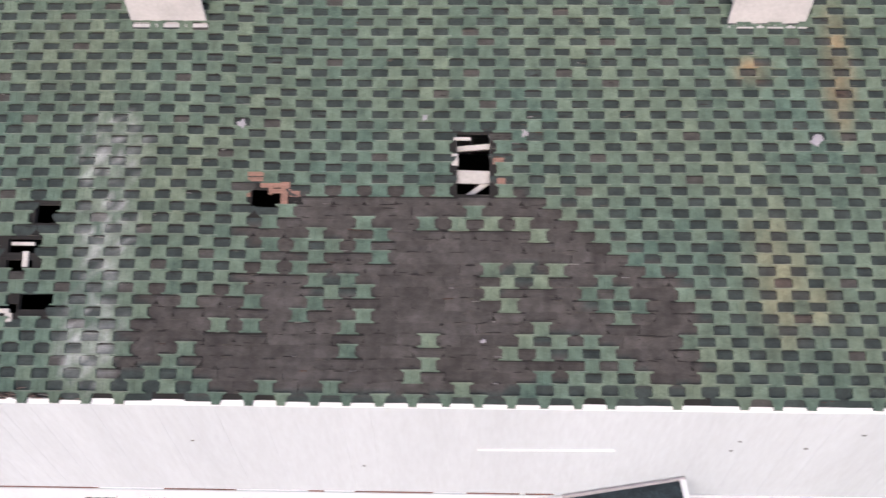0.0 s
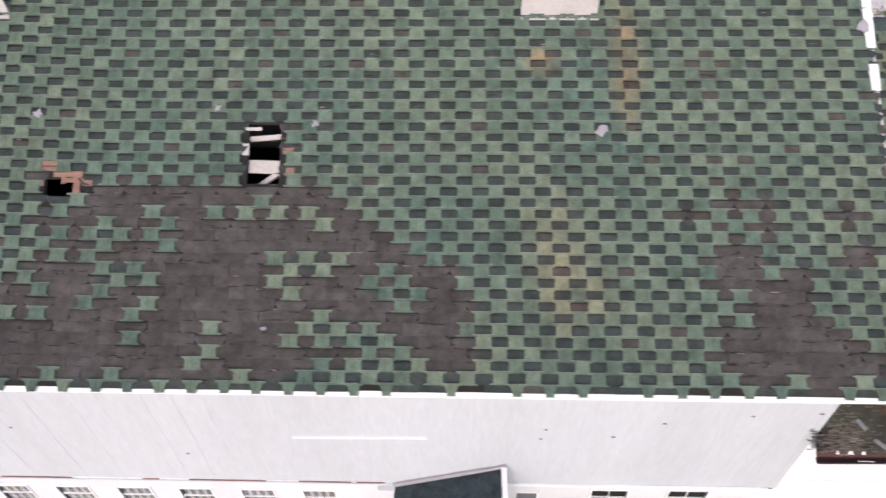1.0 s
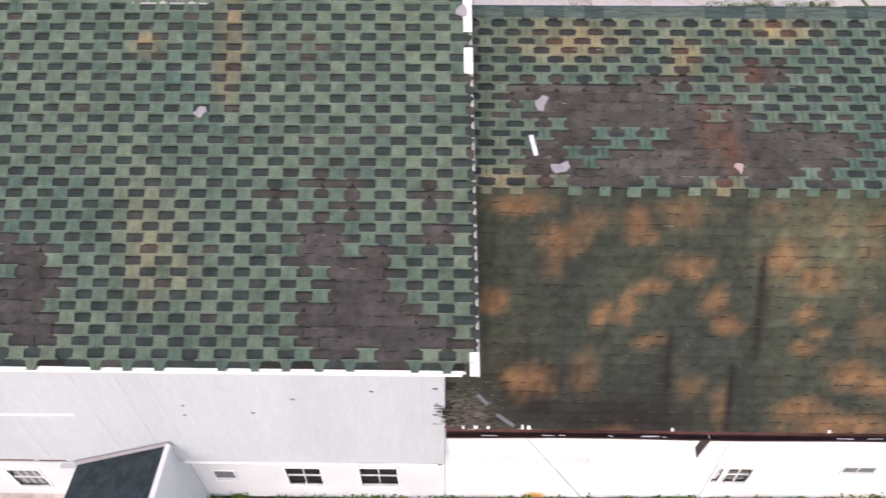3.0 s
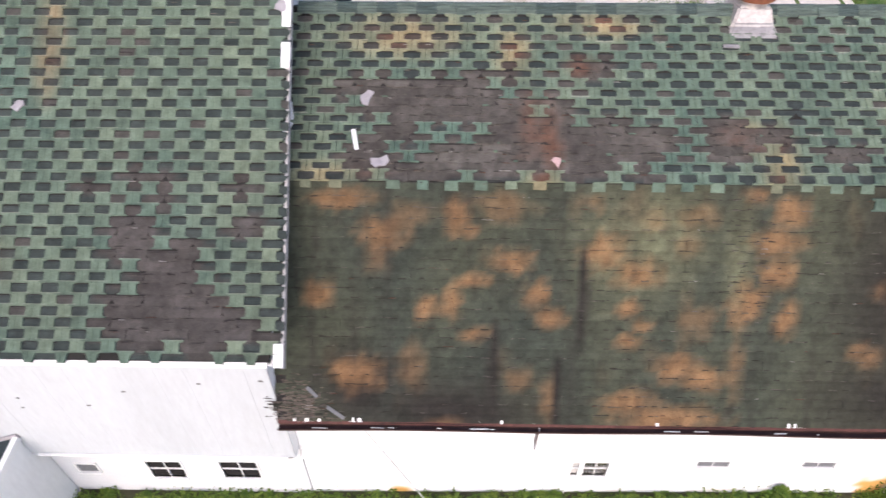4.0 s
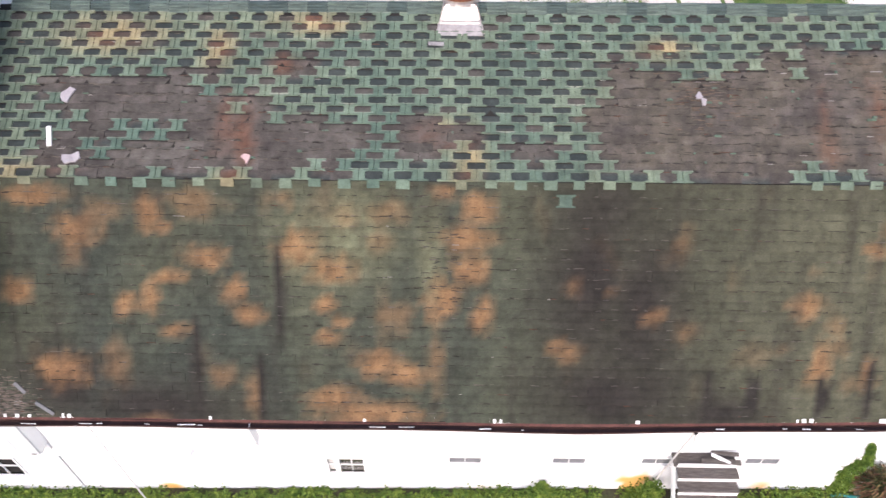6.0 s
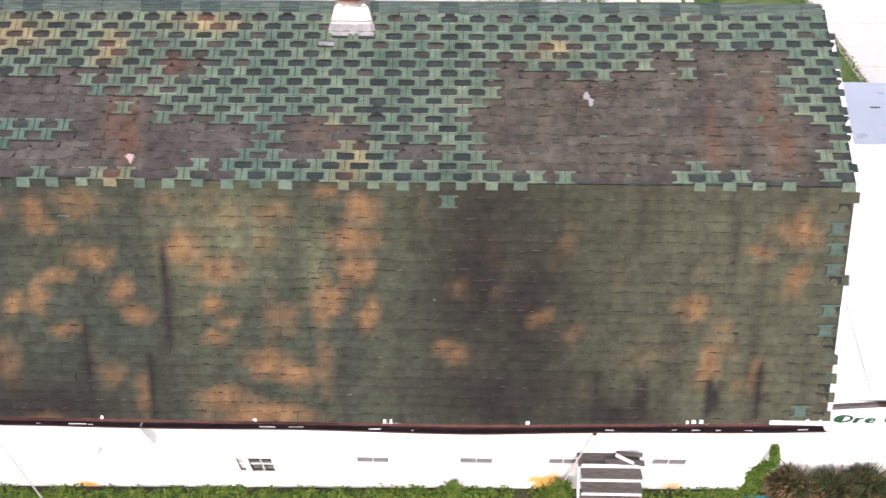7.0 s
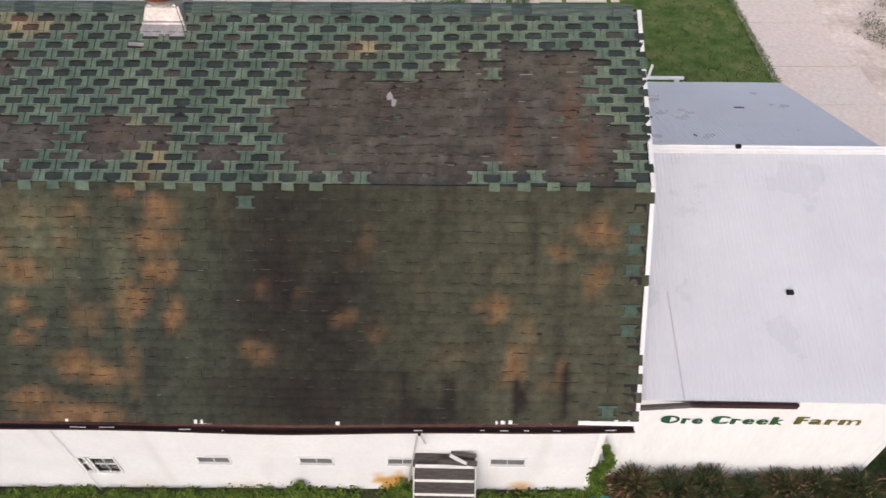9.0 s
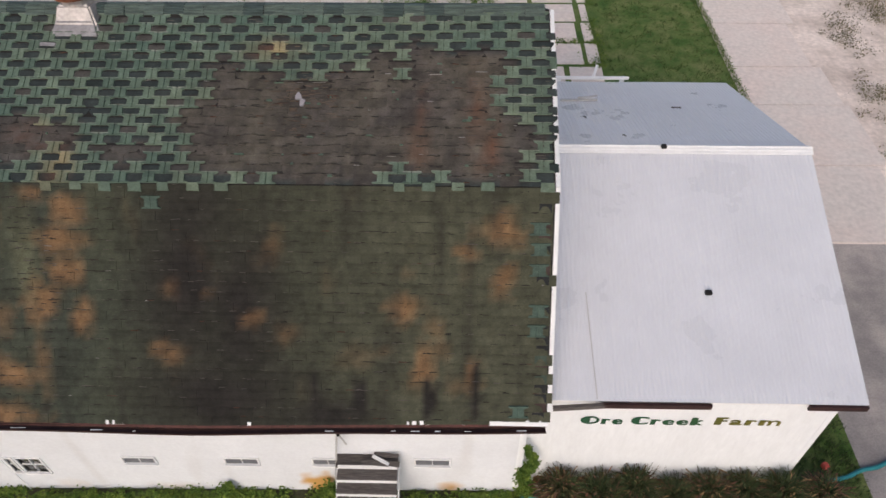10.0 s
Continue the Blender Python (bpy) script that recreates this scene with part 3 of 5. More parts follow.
def window(parent, x0, x1, z0, z1, y, cross, blinds, back=M_DARK, glazed=True):
    """A small wooden window set in a wall that faces the yard."""
    bm = bmesh.new()
    f = 0.03
    box(bm, x0 - f, x0, y - 0.03, y + 0.06, z0 - f, z1 + f)
    box(bm, x1, x1 + f, y - 0.03, y + 0.06, z0 - f, z1 + f)
    box(bm, x0, x1, y - 0.03, y + 0.06, z1, z1 + f)
    win = part("window", bm, M_TRIM, parent, "small window in a white wooden frame")
    bm = bmesh.new()
    box(bm, x0 - f, x1 + f, y - 0.06, y + 0.06, z0 - f - 0.002, z0, 0.006)
    part("window_sill", bm, M_TRIM, win)
    bm = bmesh.new()
    box(bm, x0, x1, y + 0.025, y + 0.03, z0, z1)
    if glazed:
        part("pane", bm, M_GLASS, win).visible_shadow = False
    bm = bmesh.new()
    # dark, dusk and brown backs are flat sheets coloured as the unlit room
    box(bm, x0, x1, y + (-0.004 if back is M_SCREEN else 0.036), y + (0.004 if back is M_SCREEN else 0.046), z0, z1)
    part("unlit_room_sheet" if glazed else "pane", bm, back, win)
    bm = bmesh.new()
    xm, zm = (x0 + x1) / 2, z0 + (z1 - z0) * 0.52
    if "v" in cross:
        box(bm, xm - 0.006, xm + 0.006, y - 0.01, y + 0.022, z0, z1)
    if "h" in cross:
        box(bm, x0, x1, y - 0.012, y + 0.02, zm - 0.0045, zm + 0.0045)
    part("glazing_bar", bm, M_TRIM, win)
    for k in range(blinds):
        bm = bmesh.new()
        xa = x0 + (x1 - x0) * (k + 0.62) / blinds
        box(bm, xa, xa + (x1 - x0) * 0.42 / blinds, y + 0.026, y + 0.034, z0, z1)
        part("blind_slat", bm, M_BLIND, win)
    return win


def punched(bm, x0, x1, z0, z1, y0, y1, holes):
    """A wall from x0 to x1 with openings (xa, xb, za, zb) through it."""
    xs = sorted({x0, x1, *[h[0] for h in holes], *[h[1] for h in holes]})
    for a, b in zip(xs, xs[1:]):
        mid = (a + b) / 2
        cuts = sorted((h[2], h[3]) for h in holes if h[0] < mid < h[1])
        z = z0
        for c, d in cuts:
            box(bm, a, b, y0, y1, z, c)
            z = d
        box(bm, a, b, y0, y1, z, z1)
    bmesh.ops.remove_doubles(bm, verts=bm.verts, dist=0.0005)
    return bm


# ---- the old barn: a tall gable roof over a jettied board wall ----
OLD_END, OLD_FAR, RIDGE_Y = 8.75, -13.0, 10.25
RIDGE_V = (RIDGE_Y - 4.96) / math.cos(radians(34.37))
RIDGE_Z = OLD.at(0, RIDGE_V).z
rake = lambda v: 9.24 - 0.028 * v

barn = thing("barn", "old white timber barn with a patchy green shingle roof", "barn")
bm = deck(bmesh.new(), OLD, OLD_FAR - 0.3, 9.04, 0.02, RIDGE_V, 0.06, HOLES)
old_roof = part("roof", bm, M_DECK, barn, "holed roof of weathered green and slate lock shingles")
bm = bmesh.new()
prism(bm, [(RIDGE_Y, RIDGE_Z), (15.54, 5.359), (15.54, 5.30), (RIDGE_Y, RIDGE_Z - 0.07)], OLD_FAR - 0.3, 9.04)
part("rear_roof", bm, M_SLATE, barn)
bm = bmesh.new()
prism(bm, [(5.45, 1.62), (5.45, OLD.at(0, 0.55).z - 0.08), (RIDGE_Y, RIDGE_Z - 0.1), (15.05, OLD.at(0, 0.55).z - 0.08), (15.05, -0.5), (5.75, -0.5), (5.75, 1.62)], OLD_END - 0.12, OLD_END)
part("gable_wall", bm, M_WHITE, barn)
bm = bmesh.new()
prism(bm, [(5.45, 1.62), (5.45, OLD.at(0, 0.55).z - 0.08), (RIDGE_Y, RIDGE_Z - 0.1), (15.05, OLD.at(0, 0.55).z - 0.08), (15.05, -0.5), (5.75, -0.5), (5.75, 1.62)], OLD_FAR, OLD_FAR + 0.12)
part("gable_wall", bm, M_WHITE, barn)
bm = box(bmesh.new(), OLD_FAR + 0.12, OLD_END - 0.12, 14.95, 15.05, -0.5, 5.5)
part("rear_wall", bm, M_WHITE, barn)
# floor coloured near black for the gloom under the roof holes
bm = box(bmesh.new(), OLD_FAR + 0.12, OLD_END - 0.12, 5.50, 14.95, 1.62, 1.70)
part("loft_floor", bm, M_DARK, barn)
bm = box(bmesh.new(), OLD_FAR + 0.12, OLD_END - 0.12, 5.445, 5.50, 1.70, 5.60)
part("wall_backing", bm, M_WHITE, barn)
rng = random.Random(5)
x = OLD_FAR
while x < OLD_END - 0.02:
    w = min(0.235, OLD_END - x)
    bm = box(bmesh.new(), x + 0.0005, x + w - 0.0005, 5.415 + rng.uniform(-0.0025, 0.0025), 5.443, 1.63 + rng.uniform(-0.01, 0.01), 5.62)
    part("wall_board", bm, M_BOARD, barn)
    x += w
bm = box(bmesh.new(), 4.02, 8.62, 5.36, 5.41, 1.66, 1.69, 0.004)
part("ledge", bm, M_TRIM, barn)
# the shadow line below the ledge, put in as a thin dark strip
bm = box(bmesh.new(), 4.02, 8.70, 5.402, 5.412, 1.636, 1.652)
part("ledge_dark_strip", bm, M_WOOD, barn)
bm = box(bmesh.new(), OLD_FAR, 1.95, 5.385, 5.41, 1.57, 1.60, 0.004)
part("ledge", bm, M_BOARD, barn)
# broken rust-brown strip just above the left ledge
for a, b in ((-9.0, -6.4), (-5.2, -3.9), (-2.6, -2.3), (-1.75, -0.35), (0.25, 1.2), (1.3, 1.8)):
    bm = box(bmesh.new(), a, b, 5.398, 5.412, 1.604, 1.622)
    part("ledge_dark_strip", bm, M_RUST, barn)
bm = box(bmesh.new(), OLD_FAR, 2.0, 5.41, 5.70, 1.54, 1.62)
part("jetty_soffit", bm, M_WHITE, barn)
bm = box(bmesh.new(), 2.0, OLD_END, 5.45, 5.70, 1.58, 1.62)
part("jetty_soffit", bm, M_WHITE, barn)
OLD_WINDOWS = [(-1.07 - 1.21 * k, -0.447 - 1.21 * k, -0.01, 0.70, "h", 4) for k in range(-1, 6)]
OLD_WINDOWS += [(5.66, 6.33, 0.24, 0.94, "hv", 0), (7.10, 7.82, 0.27, 0.97, "hv", 0), (4.24, 4.63, 0.45, 0.78, "", 3)]
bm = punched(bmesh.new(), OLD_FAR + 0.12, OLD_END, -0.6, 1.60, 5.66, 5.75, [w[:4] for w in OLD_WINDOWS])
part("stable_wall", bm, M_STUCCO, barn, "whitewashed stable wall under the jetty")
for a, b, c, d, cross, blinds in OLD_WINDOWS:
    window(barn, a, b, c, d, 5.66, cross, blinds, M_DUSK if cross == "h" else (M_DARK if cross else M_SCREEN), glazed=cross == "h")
bm = beam(bmesh.new(), OLD.at(OLD_FAR - 0.3, -0.015, -0.045), OLD.at(9.0, -0.015, -0.045), 0.09, 0.05, OLD.n)
part("eave_trim", bm, M_TRIM, barn, "bright white metal drip edge")
bm = box(bmesh.new(), OLD_FAR - 0.3, 9.05, 5.0, 5.41, 5.25, 5.29)
part("soffit", bm, M_WHITE, barn)
bm = bmesh.new()
beam(bm, OLD.at(9.225, -0.06, -0.05), OLD.at(9.05, RIDGE_V, -0.05), 0.035, 0.12, OLD.n)
part("rake_board", bm, M_CUPOLA, barn, "white barge board along the gable edge")
for v0, v1 in ((-0.05, 0.28), (4.35, 4.75), (5.0, RIDGE_V)):
    bm = beam(bmesh.new(), OLD.at(9.17 - 0.025 * v0, v0, 0.02), OLD.at(9.17 - 0.025 * v1, v1, 0.02), 0.13, 0.05, OLD.n)
    part("rake_flashing", bm, M_TRIM, barn)
for u, v, a, b in ((0.28, 3.63, 0.03, 0.075), (0.27, 3.19, -0.01, 0.19)):
    bm = beam(bmesh.new(), OLD.at(u - 0.35, v - a, -0.10), OLD.at(u + 0.35, v + a, -0.10), b, 0.03, OLD.n)
    part("roof_board", bm, M_RAFTER, barn)
bm = beam(bmesh.new(), OLD.at(0.1, 2.85, -0.16), OLD.at(0.5, 3.15, -0.16), 0.07, 0.06, OLD.n)
part("roof_board", bm, M_RAFTER, barn)
for u, v, w, l in ((-2.86, 3.19, 0.44, 0.07), (-2.8, 3.11, 0.5, 0.06), (-2.56, 3.03, 0.42, 0.08), (-2.48, 2.94, 0.30, 0.06), (-2.42, 2.84, 0.10, 0.30), (-2.62, 2.95, 0.06, 0.12), (-2.98, 2.89, 0.15, 0.07), (-2.27, 2.90, 0.14, 0.08), (0.62, 3.4, 0.16, 0.09), (0.66, 3.1, 0.12, 0.1)):
    bm = beam(bmesh.new(), OLD.at(u, v - l / 2, 0.012), OLD.at(u, v + l / 2, 0.014), w, 0.02, OLD.n)
    part("bare_sheathing", bm, M_PINE, barn, "torn pinkish bare sheathing wood")
for u, v, w, l in ((-6.1, 2.15, 0.32, 0.05), (-6.05, 1.93, 0.08, 0.22), (-6.35, 1.2, 0.3, 0.06), (-6.2, 1.05, 0.1, 0.24), (-0.0, 3.42, 0.09, 0.17), (0.1, 3.73, 0.24, 0.045)):
    bm = beam(bmesh.new(), OLD.at(u, v - l / 2, 0.0), OLD.at(u, v + l / 2, 0.01), w, 0.025, OLD.n)
    part("roof_board", bm, M_RAFTER, barn)
bm = bmesh.new()
beam(bm, (0.4, 5.40, 3.25), (2.6, 5.40, 3.28), 0.03, 0.02)
part("wall_rail", bm, M_TRIM, barn)
for a, b, w in ((6.32, 3.84, 0.07), (5.60, 3.40, 0.07), (4.5, 3.6, 0.05), (4.45, 3.3, 0.05), (7.6, 4.1, 0.06), (8.6, 4.2, 0.08), (-4.2, 3.4, 0.05), (-1.5, 2.6, 0.05)):
    bm = box(bmesh.new(), a - w / 2, a + w / 2, 5.405, 5.43, b - 0.012, b + 0.012, 0.004)
    part("wall_hole_patch", bm, M_WOOD, barn, "dark chipped patch in the boards")

# ---- the gambrel barn ----
NEW0, NEW1 = OLD_END + 0.0, 24.10
LEDGE = (8.79, 11.43, 1.42)
gambrel = thing("gambrel_barn", "white barn with a mossy brown and green gambrel roof", "barn")
KNEE_V = (7.44 - 5.20) / math.cos(radians(54.72))
TOP_V = (RIDGE_Y - 7.44) / math.cos(radians(25.35))
TOP_Z = UPPER.at(0, TOP_V).z
bm = deck(bmesh.new(), UPPER, NEW0 + 0.01, NEW1 - 0.04, 0.0, TOP_V, 0.06)
upper_roof = part("upper_roof", bm, M_DECK, gambrel, "shallow upper roof, green lock shingles worn bare in patches")
bm = deck(bmesh.new(), LOWER, NEW0 + 0.01, NEW1 - 0.04, 0.0, KNEE_V, 0.06)
for vert in bm.verts:
    if vert.co.x > 20 and vert.co.z < 4:
        vert.co += LOWER.up * eave_rise(24)
lower_roof = part("lower_roof", bm, M_DECK, gambrel, "steep lower roof, dark mossy shingles stained orange")
bm = prism(bmesh.new(), [(RIDGE_Y, TOP_Z), (13.06, 6.591), (15.30, 3.409), (15.25, 3.36), (13.0, 6.53), (RIDGE_Y, TOP_Z - 0.07)], NEW0 + 0.01, NEW1 - 0.04)
part("rear_roof", bm, M_SLATE, gambrel)
GW = [(5.70, -0.6), (5.70, LOWER.at(0, 0.86).z - 0.08), (7.46, 6.50), (RIDGE_Y, TOP_Z - 0.09), (13.04, 6.50), (14.80, LOWER.at(0, 0.86).z - 0.08), (14.80, -0.6)]
bm = prism(bmesh.new(), GW, 23.75, 23.87)
part("gable_wall", bm, M_WHITE, gambrel)
bm = box(bmesh.new(), NEW0 + 0.005, 23.75, 14.7, 14.8, -0.6, 3.9)
part("rear_wall", bm, M_WHITE, gambrel)
NEW_WINDOWS = [(16.28, 16.88, 0.98, 1.20, "v", 0), (18.25, 18.86, 1.02, 1.24, "v", 0), (19.93, 20.48, 1.05, 1.27, "v", 0), (21.87, 22.50, 1.10, 1.33, "v", 0), (14.16, 14.62, 0.50, 1.08, "hv", 0), (13.93, 14.06, 0.52, 1.08, "h", 0)]
bm = punched(bmesh.new(), NEW0 + 0.005, 23.75, -0.6, 3.9, 5.70, 5.82, [w[:4] for w in NEW_WINDOWS])
part("stable_wall", bm, M_STUCCO, gambrel, "white masonry wall with rust stains at its foot")
RUST_MARKS = [(19.95, 0.12, 0.45, 0.62, 2.2), (10.58, -0.32, 0.30, 0.30, 1.6), (9.5, -0.2, 0.5, 0.6, 0.3), (16.9, -0.1, 0.7, 0.35, 0.3), (22.55, 0.15, 0.28, 0.34, 1.0), (14.9, -0.1, 0.5, 0.4, 0.25), (13.2, 2.9, 0.12, 0.5, 0.3), (20.1, 2.7, 0.5, 0.3, 0.2)]


def plaster(x, z):
    c = (0.72, 0.73, 0.745)
    for a, b, r, h, k in RUST_MARKS:
        f = 1 - math.hypot((x - a) / r, (z - b) / h) + 0.5 * wob(x, z, 4.0, a)
        c = mixc(c, (0.58, 0.33, 0.10), 0.9 * k * f)
    return mixc(c, (0.52, 0.49, 0.45), 0.5 * wob(x * 2.5, z * 0.4, 1.2, 51) - 0.12)


nx, nz = 250, 64
verts = [(8.76 + 14.99 * i / nx, 5.697, -0.5 + 3.75 * j / nz) for j in range(nz + 1) for i in range(nx + 1)]
faces = []
for j in range(nz):
    for i in range(nx):
        cx, cz = 8.76 + 14.99 * (i + 0.5) / nx, -0.5 + 3.75 * (j + 0.5) / nz
        if not any(a - 0.03 < cx < b + 0.03 and c - 0.03 < cz < d + 0.03 for a, b, c, d, *_ in NEW_WINDOWS):
            p = j * (nx + 1) + i
            faces.append((p, p + 1, p + nx + 2, p + nx + 1))
mesh_part("plaster_coat", verts, faces, M_PLASTER, gambrel, [plaster(v[0], v[2]) for v in verts])["label"] = "white plaster coat stained with rust"
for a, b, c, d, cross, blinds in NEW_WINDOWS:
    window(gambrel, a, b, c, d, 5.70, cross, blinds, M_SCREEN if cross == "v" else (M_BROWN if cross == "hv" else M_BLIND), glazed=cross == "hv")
bm = box(bmesh.new(), LEDGE[0], LEDGE[1], 5.52, 5.69, LEDGE[2] - 0.05, LEDGE[2], 0.006)
box(bm, LEDGE[0] + 0.01, LEDGE[1] - 0.01, 5.58, 5.69, LEDGE[2] - 0.14, LEDGE[2] - 0.06, 0.004)
part("ledge", bm, M_TRIM, gambrel, "bright white wooden ledge")
bm = box(bmesh.new(), NEW0 + 0.01, 23.9, 5.33, 5.70, 3.26, 3.30)
part("soffit", bm, M_WHITE, gambrel)
bm = bmesh.new()
for a, b in ((NEW0 + 0.01, 18.5), (18.5, 20.9), (20.9, NEW1 - 0.06)):
    beam(bm, LOWER.at(a, eave_rise(a) - 0.03, -0.03), LOWER.at(b, eave_rise(b) - 0.03, -0.03), 0.085, 0.05, LOWER.n)
part("drip_edge", bm, M_FASCIA, gambrel, "red-brown board behind the gutter")
bm = beam(bmesh.new(), LOWER.at(23.15, eave_rise(23.15) + 0.01, 0.03), LOWER.at(24.08, eave_rise(24.08) - 0.01, 0.03), 0.07, 0.012, LOWER.n)
part("eave_flashing", bm, M_TRIM, gambrel, "bright white bent flashing at the eave end")
# gutter: a trough that sags a little
n = 40
verts, faces = [], []
prof = [(-0.005, -0.02), (-0.005, -0.09), (-0.08, -0.11), (-0.12, -0.075), (-0.125, -0.02), (-0.115, -0.02), (-0.11, -0.065), (-0.075, -0.09), (-0.02, -0.08), (-0.017, -0.02)]
for i in range(n + 1):
    x = 8.77 + (24.05 - 8.77) * i / n
    sag = 0.02 * math.sin(x * 1.3) + 0.015 * math.sin(x * 0.51 + 1) + eave_rise(x) * 0.816
    verts += [(x, 5.19 + a + eave_rise(x) * 0.577, 3.375 + b + sag) for a, b in prof]
k = len(prof)
for i in range(n):
    faces += [(i * k + j, i * k + (j + 1) % k, (i + 1) * k + (j + 1) % k, (i + 1) * k + j) for j in range(k)]
faces += [tuple(range(k)), tuple(range(n * k, n * k + k))]
ob = mesh_part("gutter", verts, faces, M_GUTTER, gambrel)
ob["label"] = "dark brown sagging eaves gutter"
rng = random.Random(9)
for x in (9.05, 9.25, 9.45, 10.0, 10.1, 14.9, 17.0, 17.1, 21.85, 21.95, 22.07, 23.3, 23.5, 23.75, 23.95, 12.4, 19.3):
    bm = beam(bmesh.new(), LOWER.at(x, eave_rise(x) - 0.01, 0.03), LOWER.at(x, eave_rise(x) + 0.035 + rng.random() * 0.03, 0.025), rng.uniform(0.03, 0.07), 0.008, LOWER.n)
    part("flashing_tab", bm, M_TRIM, gambrel)
for _ in range(90):
    x, l, w = rng.uniform(8.9, 23.9), rng.uniform(0.04, 0.32), rng.uniform(0.006, 0.016)
    lift = eave_rise(x)
    sag = 0.02 * math.sin(x * 1.3) + 0.015 * math.sin(x * 0.51 + 1) + lift * 0.816
    y = 5.19 + lift * 0.577 - rng.choice((0.118, 0.0, -0.012, -0.016))
    bm = beam(bmesh.new(), (x, y, 3.40 + sag), (x + l, y + rng.uniform(-0.006, 0.006), 3.40 + sag), w, 0.006)
    part("paint_flake", bm, M_TRIM, gambrel)
for slope, v0, v1 in ((LOWER, 0.12, KNEE_V), (UPPER, 0.0, TOP_V)):
    bm = beam(bmesh.new(), slope.at(NEW1 - 0.01, v0, -0.06), slope.at(NEW1 - 0.01, v1, -0.06), 0.07, 0.12, slope.n)
    part("rake_board", bm, M_TRIM, gambrel, "white barge board under ragged shingle ends")
# a short stub of the lost downspout; its shaded side is a dark-coloured plate
bm = prism(bmesh.new(), [(5.06, 3.31), (5.23, 3.31), (5.31, 2.62), (5.14, 2.56)], 13.009, 13.020)
stub = part("downspout_stub", bm, M_TRIM, gambrel, "broken brown spout with one pale side")
bm = prism(bmesh.new(), [(5.065, 3.30), (5.225, 3.30), (5.305, 2.63), (5.145, 2.57)], 12.998, 13.008)
part("spout_shade_plate", bm, M_GUTTER, stub)
# ridge cap of overlapping strips
rng = random.Random(77)
for i in range(46):
    x = NEW0 + 0.25 + i * 0.3256
    h, d = 0.05 + 0.012 * rng.random(), rng.uniform(-0.025, 0.02)
    bm = prism(bmesh.new(), [(RIDGE_Y - 0.15 + d, TOP_Z - 0.075 + h), (RIDGE_Y - 0.115 + d, TOP_Z - 0.060 + h), (RIDGE_Y - 0.117 + d, TOP_Z - 0.038 + h), (RIDGE_Y - 0.08 + d, TOP_Z - 0.026 + h), (RIDGE_Y - 0.082 + d, TOP_Z - 0.004 + h), (RIDGE_Y - 0.042, TOP_Z + 0.006 + h), (RIDGE_Y - 0.044, TOP_Z + 0.022 + h), (RIDGE_Y + 0.06, TOP_Z + 0.01 + h), (RIDGE_Y + 0.2, TOP_Z - 0.075 + h), (RIDGE_Y + 0.2, TOP_Z - 0.1 + h), (RIDGE_Y, TOP_Z - 0.02 + h), (RIDGE_Y - 0.15 + d, TOP_Z - 0.1 + h)], x, x + 0.318)
    part("ridge_cap", bm, M_RIDGE if rng.random() > 0.2 else M_RIDGE_OLD, gambrel)

# ---- the shed with the white sheet roof ----
shed = thing("metal_roofed_shed", "white lap-sided shed with a white corrugated roof", "shed")
SH0, SH1, SH_Y, SH_Z = 23.88, 29.22, 10.18, 5.18


def corrugated(y0, z0, y1, z1, x0, x1, wave=0.076, deep=0.006):
    nx, ny = int((x1 - x0) / wave) * 6, 6
    deep *= 0.7 if y1 < y0 else 1.0
    down = Vector((0, y1 - y0, z1 - z0))
    nrm = Vector((0, -(z1 - z0), y1 - y0)).normalized()
    if nrm.z < 0:
        nrm = -nrm
    verts, faces = [], []
    for side in (0, 1):
        for j in range(ny + 1):
            for i in range(nx + 1):
                x = x0 + (x1 - x0) * i / nx
                h = deep * math.sin(math.tau * (x - x0) / wave) + 0.006 * noise.noise((x * 0.8, j * 0.9, 2.0)) - 0.004 * side
                verts.append(Vector((x, y0, z0)) + down * (j / ny) + nrm * h)
    m = (nx + 1) * (ny + 1)
    for j in range(ny):
        for i in range(nx):
            a = j * (nx + 1) + i
            faces += [(a, a + 1, a + nx + 2, a + nx + 1), (m + a + nx + 1, m + a + nx + 2, m + a + 1, m + a)]
    return verts, faces


for name, y1, z1, x1 in (("front_roof_sheet", 5.64, 3.59, SH1 + 0.03), ("rear_roof_sheet", 14.67, 3.70, SH1 + 0.03)):
    v, f = corrugated(SH_Y, SH_Z, y1, z1, SH0, x1)
    mesh_part(name, v, f, M_TIN, shed)["label"] = "white corrugated metal sheeting"
bm = prism(bmesh.new(), [(SH_Y - 0.13, SH_Z - 0.025), (SH_Y - 0.07, SH_Z + 0.0), (SH_Y - 0.068, SH_Z + 0.014), (SH_Y - 0.02, SH_Z + 0.032), (SH_Y, SH_Z + 0.055), (SH_Y + 0.02, SH_Z + 0.032), (SH_Y + 0.13, SH_Z - 0.02), (SH_Y + 0.13, SH_Z - 0.035), (SH_Y, SH_Z + 0.022), (SH_Y - 0.13, SH_Z - 0.04)], SH0 + 0.02, SH1 + 0.05)
part("ridge_cap", bm, M_TRIM, shed)
bm = prism(bmesh.new(), [(5.893, -0.2), (5.893, 3.60), (SH_Y, 5.10), (14.4, 3.72), (14.4, -0.2)], 29.0, 29.10)
part("end_wall", bm, M_WHITE, shed)
bm = box(bmesh.new(), SH0, 29.0, 14.3, 14.4, -0.2, 3.72)
part("rear_wall", bm, M_WHITE, shed)
bm = box(bmesh.new(), SH0, 29.0, 5.915, 6.0, -0.1, 3.62)
sign_wall = part("front_wall", bm, M_WHITE, shed)
z = 0.28
